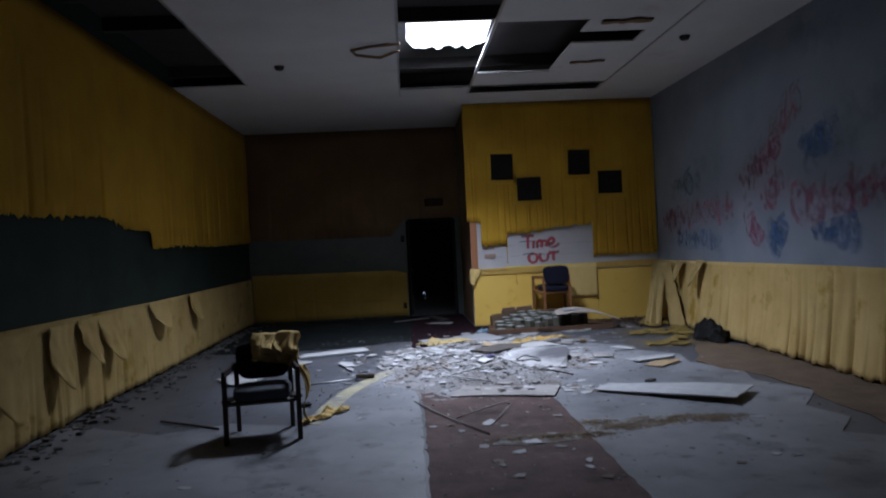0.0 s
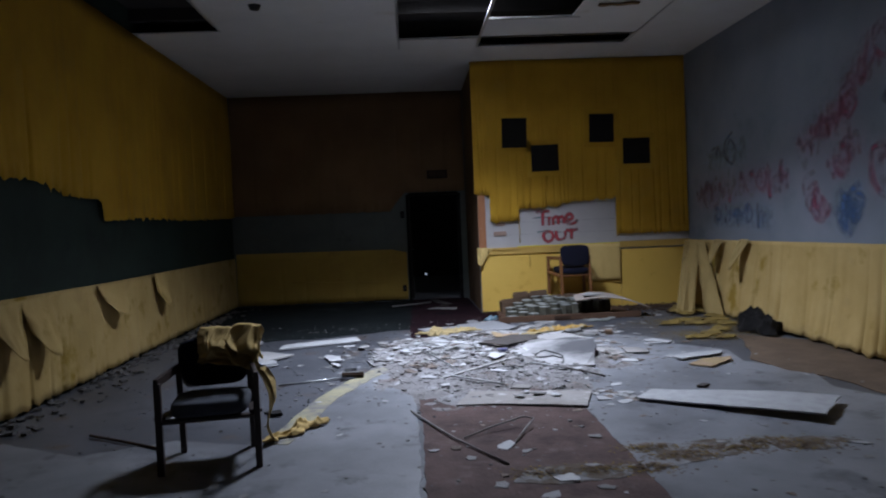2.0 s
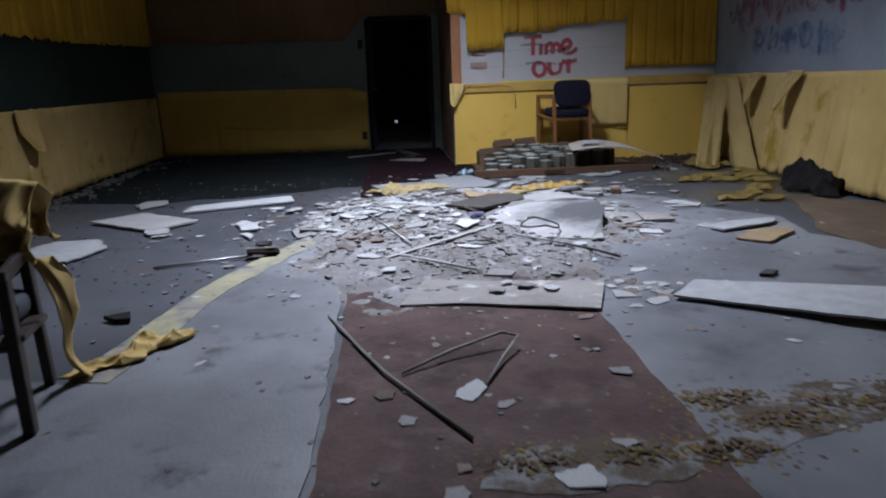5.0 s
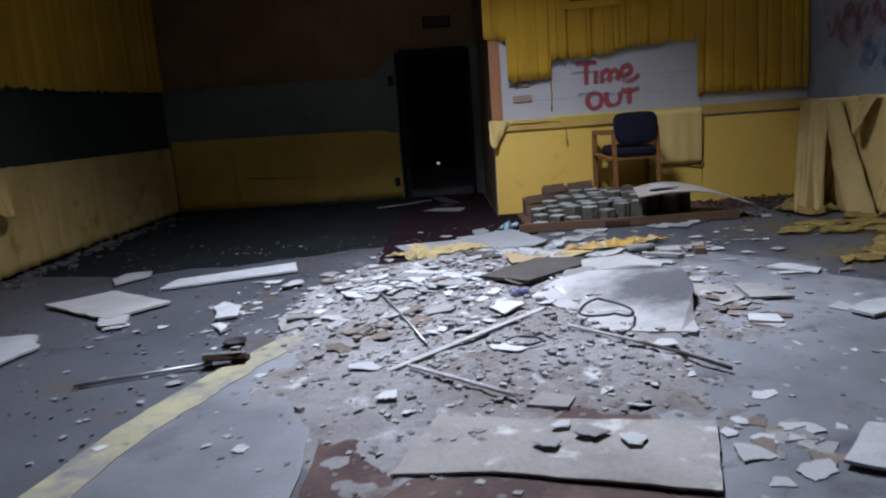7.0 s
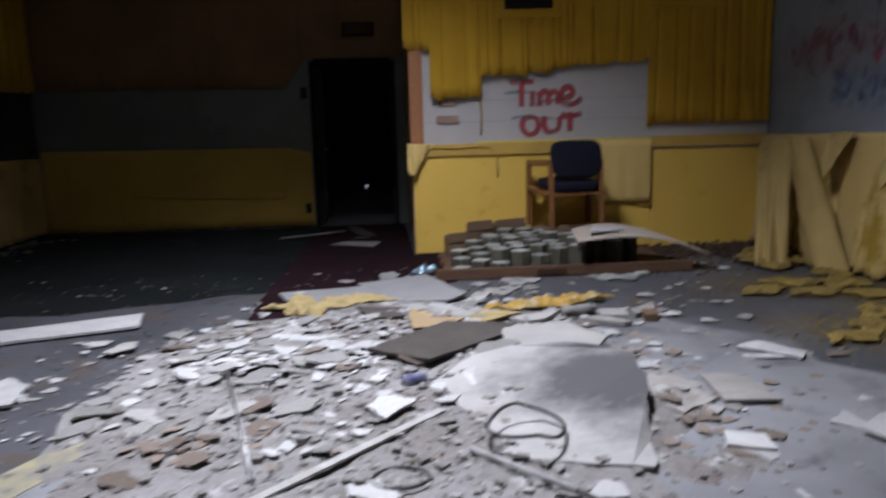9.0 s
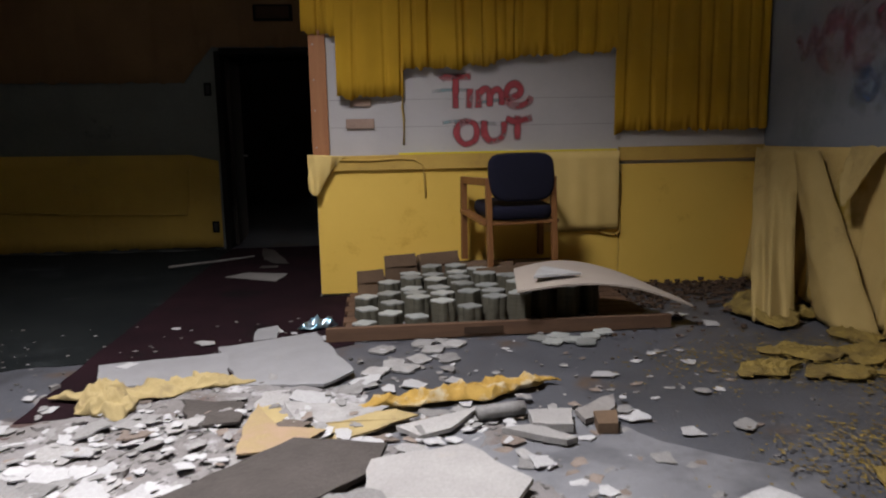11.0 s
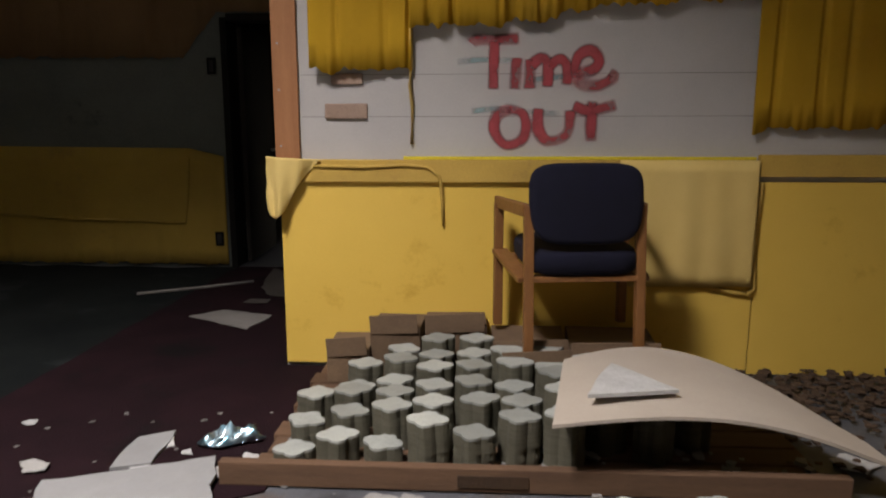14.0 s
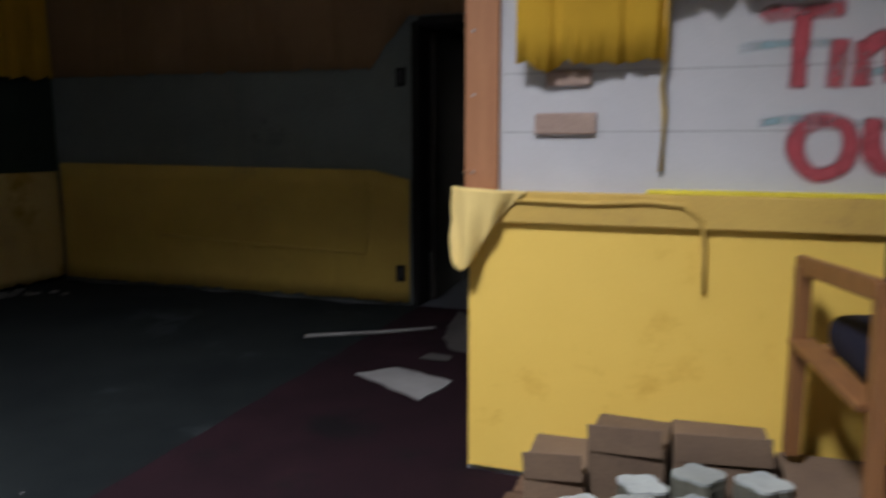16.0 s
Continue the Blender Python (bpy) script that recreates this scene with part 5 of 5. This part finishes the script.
# ---- doorway, fittings, ceiling ----
bm = bmesh.new()
for lo, hi in (((0.02, YF - 0.02, 0), (0.075, YF + 0.21, 2.10)), ((1.045, YF - 0.02, 0), (1.10, YF + 0.21, 2.10)), ((0.075, YF - 0.02, 2.075), (1.045, YF + 0.21, 2.13))):
    box(bm, lo, hi, 0.004)
# Near-black frame and leaf carry the unlit doorway's darkness in their colour.
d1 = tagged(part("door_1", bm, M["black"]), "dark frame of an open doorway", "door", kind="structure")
leaf = part("leaf", box(bmesh.new(), (0, 0, 0.01), (0.04, 0.92, 2.05), 0.003), M["behind"], d1, "door leaf standing open, unlit darkness put into its colour", at=pose(0.085, YF + 0.215, 0, 0, 0, 3))
bm = tube(bmesh.new(), [(0.04, 0.84, 0.98), (0.085, 0.84, 0.98), (0.09, 0.78, 0.98), (0.09, 0.72, 0.975)], 0.011)
part("door_handle", bm, M["steel"], leaf, "shiny lever handle", smooth=True)


def plate(x, z, w, h, label):
    t = thing("wall_socket", pose(x, YF - 0.026, z), label, "socket")
    part("cover", box(bmesh.new(), (-w / 2, -0.01, -h / 2), (w / 2, 0.0, h / 2), 0.003), M["black"], t)
    part("insert", box(bmesh.new(), (-w / 4, -0.014, -h / 3), (w / 4, -0.009, h / 3), 0.002), M["plastic"], t)


plate(-0.07, 0.25, 0.075, 0.125, "dark socket plate low on the far wall")
plate(-0.06, 1.71, 0.075, 0.135, "dark switch plate beside the doorway")
sg = thing("exit_sign", pose(0.66, YF - 0.06, 2.48), "dark unlit sign box above the doorway", "sign")
part("housing", box(bmesh.new(), (-0.2, -0.03, -0.08), (0.2, 0.035, 0.08), 0.006), M["black"], sg)
part("face", box(bmesh.new(), (-0.17, -0.034, -0.06), (0.17, -0.031, 0.06), 0.002), M["rust"], sg, "dull unlit sign face")
bm = bmesh.new()
for x in (-2.29, 0.02, 1.17, 3.41):
    box(bm, (x, 3.2 if x < 0 else 7.1, CEIL - 0.006), (x + 0.03, 11.2 if x < 0 else 12.4, CEIL - 0.001))
box(bm, (0.05, 11.86, CEIL - 0.008), (3.44, 11.885, CEIL - 0.003))
box(bm, (1.2, 10.96, CEIL - 0.008), (2.4, 10.985, CEIL - 0.003))
tagged(part("trim_ceiling_grid", bm, M["steel"]), "thin metal ceiling grid bars", "trim", kind="structure")
bm = bmesh.new()
for y in (7.7, 9.0 - 0.25, 11.1, 12.1):
    box(bm, (XL, y, ROOF - 0.16), (XR, y + 0.08, ROOF - 0.002))
tagged(part("trim_roof_joist", bm, M["roof"]), "dark joists under the roof deck", "joist", kind="structure")
for x, y in ((-1.6, 10.12), (3.75, 9.3)):
    bm = bmesh.new()
    bmesh.ops.create_cone(bm, cap_ends=True, segments=20, radius1=0.05, radius2=0.075, depth=0.05, matrix=pose(0, 0, -0.025))
    ob = part("sprinkler", bm, M["plastic"], smooth=False)
    ob.matrix_basis = Matrix.Translation((x, y, CEIL))
    tagged(ob, "small dark round ceiling fitting", "ceiling fitting", "ceiling fittings")
rod("hanging_wire", [(0.05, 9.5, CEIL), (-0.2, 9.65, CEIL - 0.05), (-0.5, 9.45, CEIL - 0.06), (-0.55, 9.25, CEIL - 0.05), (-0.3, 9.1, CEIL - 0.05), (0.06, 9.2, CEIL)], 0.02, M["dark_brown"], "dark wire loop hanging from the ceiling", "wire")
rng = random.Random(140)
for x, y, w, d in ((2.75, 8.5, 0.6, 0.12), (2.75, 10.4, 0.5, 0.08)):
    board("hanging_tile_scrap", [(x - w / 2, y - d / 2), (x + w / 2, y - d / 2), (x + w / 2, y + d / 2), (x - w / 2, y + d / 2)], 0.018, CEIL - 0.03, M["dark_brown"], "stained torn tile scrap on the ceiling", "tile scrap", lambda x, y: 0.02 * x, int(x * 10), 0.04, 0.08, "torn ceiling tiles")

# ---- plaster fragments and rubble ----
def bed(x, y):
    """The height of the low rubble mound over the floor."""
    r = math.hypot((x - 0.85) / 1.75, (y - 9.75) / (2.0 if y > 9.75 else 2.45)) + 0.22 * n3(x * 1.4, y * 1.4, 5) + 0.14 * n3(x * 6, y * 6, 5) + 1.6 * max(0.0, -0.35 - x)
    h = max(0.0, 1 - r)
    return -0.012 + 0.045 * min(1, h * 2) * (0.5 + 0.5 * n3(x * 5, y * 5, 2)) + 0.020 * min(1, h * 3) + 0.016 * n3(x * 17, y * 17, 8) * min(1, h * 3)


rng = random.Random(150)
chips = []
for k in range(16):
    n = rng.choice((4, 5, 5, 6))
    o = [(math.cos(math.tau * (j + rng.uniform(-0.3, 0.3)) / n) * rng.uniform(0.55, 1.2), math.sin(math.tau * (j + rng.uniform(-0.3, 0.3)) / n) * rng.uniform(0.35, 0.9)) for j in range(n)]
    chips.append([mesh_of("plaster_fragment", slab(bmesh.new(), ragged(o, 0.22, 0.085, random.Random(k)), 0, 0.06), M[m]) for m in ("chip_white", "chip", "chip_brown")])


SHADES = ("white", "dusty grey-white", "brown-grey")
SMALL = [([], []), ([], []), ([], [])]


def fragment(x, y, s, z=0.008, shade=None):
    shade = rng.choice((0, 0, 1, 1, 1, 2)) if shade is None else shade
    me = rng.choice(chips)[shade]
    lift = max(0.0, bed(x, y))
    tilt = 9 if lift > 0.01 else 4
    m = pose(x, y, z + lift, rng.uniform(-tilt, tilt), rng.uniform(-tilt, tilt), rng.uniform(0, 360)) @ Matrix.Diagonal((s, s, s * rng.uniform(0.6, 1.1), 1))
    if s < 0.056:
        vs, fs = SMALL[shade]
        k = len(vs)
        vs.extend(tuple(m @ v.co) for v in me.vertices)
        fs.extend([k + i for i in p.vertices] for p in me.polygons)
        return
    ob = new("plaster_fragment", me)
    ob.matrix_basis = m
    tagged(ob, SHADES[shade] + " broken plaster fragment on the floor", "plaster fragment", "plaster fragments")


SPOTS = [(0.2, 8.53, .10), (0.91, 8.68, .10), (0.35, 8.13, .07), (1.36, 7.93, .06), (1.62, 7.49, .10), (1.77, 7.37, .08), (2.32, 8.87, .09), (2.9, 9.89, .12), (-1.52, 9.69, .11), (-0.81, 9.78, .11), (-0.19, 7.8, .06), (1.87, 7.98, .06),
         (1.35, 11.19, .15), (1.62, 11.55, .06), (1.86, 11.72, .06), (1.95, 11.89, .05), (1.80, 11.6, .05), (2.77, 11.34, .08), (1.56, 11.42, .10), (3.6, 12.41, .12), (3.73, 12.17, .09), (1.7, 11.95, .07), (2.0, 11.75, .07), (0.66, 6.4, .09), (0.95, 5.75, .10), (0.8, 5.5, .07), (1.25, 5.2, .06),
         (0.98, 12.42, 0.09), (0.98, 12.25, 0.07), (1.19, 12.55, 0.07), (1.34, 12.21, 0.09), (1.12, 12.36, 0.04), (1.37, 12.33, 0.05), (2.3, 8.89, .09), (2.78, 9.07, .13), (1.65, 8.59, .10), (1.2, 9.45, .08), (2.91, 10.61, .07), (-0.8, 9.8, .11)]
for x, y, s in SPOTS:
    fragment(x, y, s, 0.008, 0)
for k in range(190):
    fragment(rng.gauss(0.4, 0.5), rng.gauss(10.3, 0.6), rng.choice((0.03, 0.045, 0.06, 0.09, 0.14)) * rng.uniform(0.8, 1.2), rng.uniform(0.0, 0.02))
for k in range(38):
    fragment(rng.gauss(0.35, 0.3), rng.gauss(10.2, 0.2), rng.uniform(0.08, 0.15), rng.uniform(0.004, 0.02), rng.choice((0, 0, 1)))
for k in range(150):
    fragment(rng.gauss(0.5, 0.34), rng.gauss(10.3, 0.26), rng.uniform(0.02, 0.055), rng.uniform(0.0, 0.03), rng.choice((0, 0, 1)))
for k in range(150):
    fragment(rng.gauss(0.9, 0.75), rng.gauss(9.5, 0.8), rng.uniform(0.012, 0.045), rng.uniform(0.0, 0.012))
for k in range(40):
    fragment(rng.gauss(-0.8, 0.5), rng.gauss(9.7, 0.6), rng.uniform(0.015, 0.05), 0.004, rng.choice((0, 1)))
for k in range(120):
    fragment(rng.gauss(2.2, 0.45), rng.gauss(9.7, 0.75), rng.uniform(0.012, 0.05), 0.004, rng.choice((0, 1, 2, 2)))
for k in range(60):
    fragment(rng.uniform(1.4, 3.6), rng.uniform(10.8, 12.0), rng.uniform(0.012, 0.045), 0.004, rng.choice((0, 1, 1, 2)))
for k in range(110):
    fragment(rng.gauss(1.75, 0.42), rng.gauss(10.82, 0.13), rng.uniform(0.015, 0.06), rng.uniform(0.0, 0.03), rng.choice((0, 0, 1, 1, 2)))
for k in range(60):
    fragment(rng.gauss(0.75, 0.3), rng.gauss(10.95, 0.12), rng.uniform(0.015, 0.055), rng.uniform(0.0, 0.03), rng.choice((0, 1, 1)))
for k in range(16):
    fragment(rng.gauss(0.66, 0.07), rng.gauss(9.15, 0.12), rng.uniform(0.025, 0.07), 0.012, rng.choice((0, 0, 1)))
for k in range(14):
    fragment(rng.gauss(0.15, 0.12), rng.gauss(9.1, 0.1), rng.uniform(0.03, 0.08), 0.008, 2)
for k in range(22):
    fragment(rng.gauss(2.3, 0.14), rng.gauss(9.3, 0.25), rng.uniform(0.025, 0.08), 0.012, rng.choice((1, 2, 2)))
for k in range(70):
    fragment(rng.gauss(1.7, 0.7), rng.gauss(10.4, 0.6), rng.uniform(0.03, 0.09), rng.uniform(0.008, 0.02))
for x, y, s in ((0.95, 7.62, .07), (1.12, 7.68, .09), (1.25, 7.6, .06), (1.02, 7.75, .05)):
    fragment(x, y, s, 0.04)
for k in range(34):
    fragment(rng.uniform(0.15, 3.0), rng.uniform(4.6, 7.2), rng.uniform(0.02, 0.07))
for k in range(26):
    fragment(rng.gauss(1.75, 0.14), rng.gauss(7.55, 0.13), rng.uniform(0.03, 0.085), 0.006, rng.choice((0, 0, 0, 1, 2)))
for k in range(45):
    fragment(rng.uniform(-2.4, 3.9), rng.uniform(4.5, 12.6), rng.uniform(0.02, 0.05))


for shade, m, (vs, fs) in zip(SHADES, ("chip_white", "chip", "chip_brown"), SMALL):
    me = bpy.data.meshes.new("plaster_crumbs")
    me.from_pydata(vs, [], fs)
    me.materials.append(M[m])
    tagged(new("plaster_crumbs", me), shade + " small plaster crumbs scattered over the floor", "plaster crumbs", kind="stuff")


def bits(name, n, spread, lo, hi, material, label, flat_bits=0.25):
    """Many small broken bits as one scatter."""
    vs, fs = [], []
    for k in range(n):
        x, y, z = spread()
        z += max(0.0, bed(x, y)) if 7 < y < 12.1 else 0.0
        s = rng.uniform(lo, hi)
        a = rng.uniform(0, math.tau)
        c, q = math.cos(a), math.sin(a)
        b = len(vs)
        for dz in (0, s * rng.uniform(flat_bits, flat_bits * 2.8)):
            for px, py in ((-1, -0.6), (0.9, -0.7), (1.0, 0.5), (-0.4, 0.8)):
                px, py = px * rng.uniform(0.6, 1.1) * s, py * rng.uniform(0.6, 1.1) * s
                vs.append((x + c * px - q * py, y + q * px + c * py, z + dz))
        fs += [(b + 3, b + 2, b + 1, b), (b + 4, b + 5, b + 6, b + 7)] + [(b + j, b + (j + 1) % 4, b + 4 + (j + 1) % 4, b + 4 + j) for j in range(4)]
    me = bpy.data.meshes.new(name)
    me.from_pydata(vs, [], fs)
    me.materials.append(material)
    tagged(new(name, me), label, "rubble", kind="stuff")


CLUMPS = [(1.95, 6.12, 0.16), (2.15, 6.10, 0.12), (1.75, 6.02, 0.18), (1.45, 5.85, 0.16), (1.15, 5.85, 0.14), (0.85, 5.85, 0.16), (2.35, 6.2, 0.16), (2.6, 6.1, 0.22), (1.6, 6.2, 0.14)]


def litter():
    x, y, s = rng.choice(CLUMPS)
    dx, dy = rng.gauss(0, s), rng.gauss(0, s * 0.45)
    return x + dx, y + dy, 0.003 + 0.016 * math.exp(-(dx * dx + 4 * dy * dy) / (s * s)) * rng.random()


bits("leaf_litter", 2600, litter, 0.003, 0.016, M["dirt"], "brown leafy litter strewn across the floor", 0.06)
bits("straw_litter", 1300, litter, 0.003, 0.013, M["grime_cloth"], "dull yellow straw litter strewn across the floor", 0.06)
for cx, cy, rx, ry in ((3.95, 11.4, 0.42, 0.22), (3.7, 10.25, 0.28, 0.2), (4.3, 10.9, 0.2, 0.3)):
    bits("straw_litter", 1700, lambda: (min(4.6, rng.gauss(cx, rx)), rng.gauss(cy, ry), rng.uniform(0.0, 0.03)), 0.003, 0.012, M["grime_cloth"], "dull yellow straw and cloth shreds on the floor", 0.06)
mid = lambda: (rng.gauss(0.85, 0.72), rng.gauss(9.85, 0.85), 0.0)
wide = lambda: (rng.uniform(-3.0, 4.4), rng.uniform(3.5, 12.8), 0.0)
bits("rubble", 2800, mid, 0.003, 0.015, M["rubble"], "grey-brown rubble bits heaped on the floor", 0.12)
bits("rubble_pale", 1300, mid, 0.003, 0.014, M["chip"], "small white plaster crumbs on the floor", 0.12)
bits("rubble_lump", 400, mid, 0.014, 0.034, M["rubble"], "grey rubble lumps on the floor")
near = lambda: (rng.gauss(1.1, 0.95), rng.gauss(8.7, 0.9), 0.0)
bits("rubble_spread", 900, near, 0.004, 0.022, M["rubble"], "dark grey debris lumps spread over the floor", 0.14)
bits("rubble_spread_pale", 520, near, 0.006, 0.024, M["chip"], "pale plaster lumps spread over the floor", 0.2)
bits("rubble_scatter", 1500, wide, 0.003, 0.016, M["rubble"], "dark grit scattered over the floor")
bits("rubble_scatter_pale", 350, wide, 0.004, 0.018, M["chip"], "white grit scattered over the floor")
bits("rubble_wall_foot", 1300, lambda: (rng.uniform(2.95, 4.6), 13.38 - abs(rng.gauss(0, 0.5)), rng.uniform(0, 0.03)), 0.005, 0.028, M["rubble_brown"], "brown rubble along the wall foot")
bits("rubble_left_foot", 500, lambda: (XL + 0.06 + abs(rng.gauss(0, 0.16)), rng.uniform(4, 15.5), 0.0), 0.01, 0.05, M["rubble"], "dark rubble along the wall foot")
bits("rubble_stacks", 60, lambda: (rng.uniform(1.45, 3.4), rng.uniform(12.2, 12.45), 0.034), 0.01, 0.03, M["chip"], "white tile crumbs on the plank base")

bm = bmesh.new()
bmesh.ops.create_grid(bm, x_segments=160, y_segments=170, size=0.5)
for v in bm.verts:
    x, y = 0.9 + v.co.x * 5.0, 9.5 + v.co.y * 6.0
    v.co = (x, y, bed(x, y))
tagged(part("rubble_bed", bm, M["rubble_bed"]), "low mound of dusty rubble on the floor", "rubble", kind="stuff")
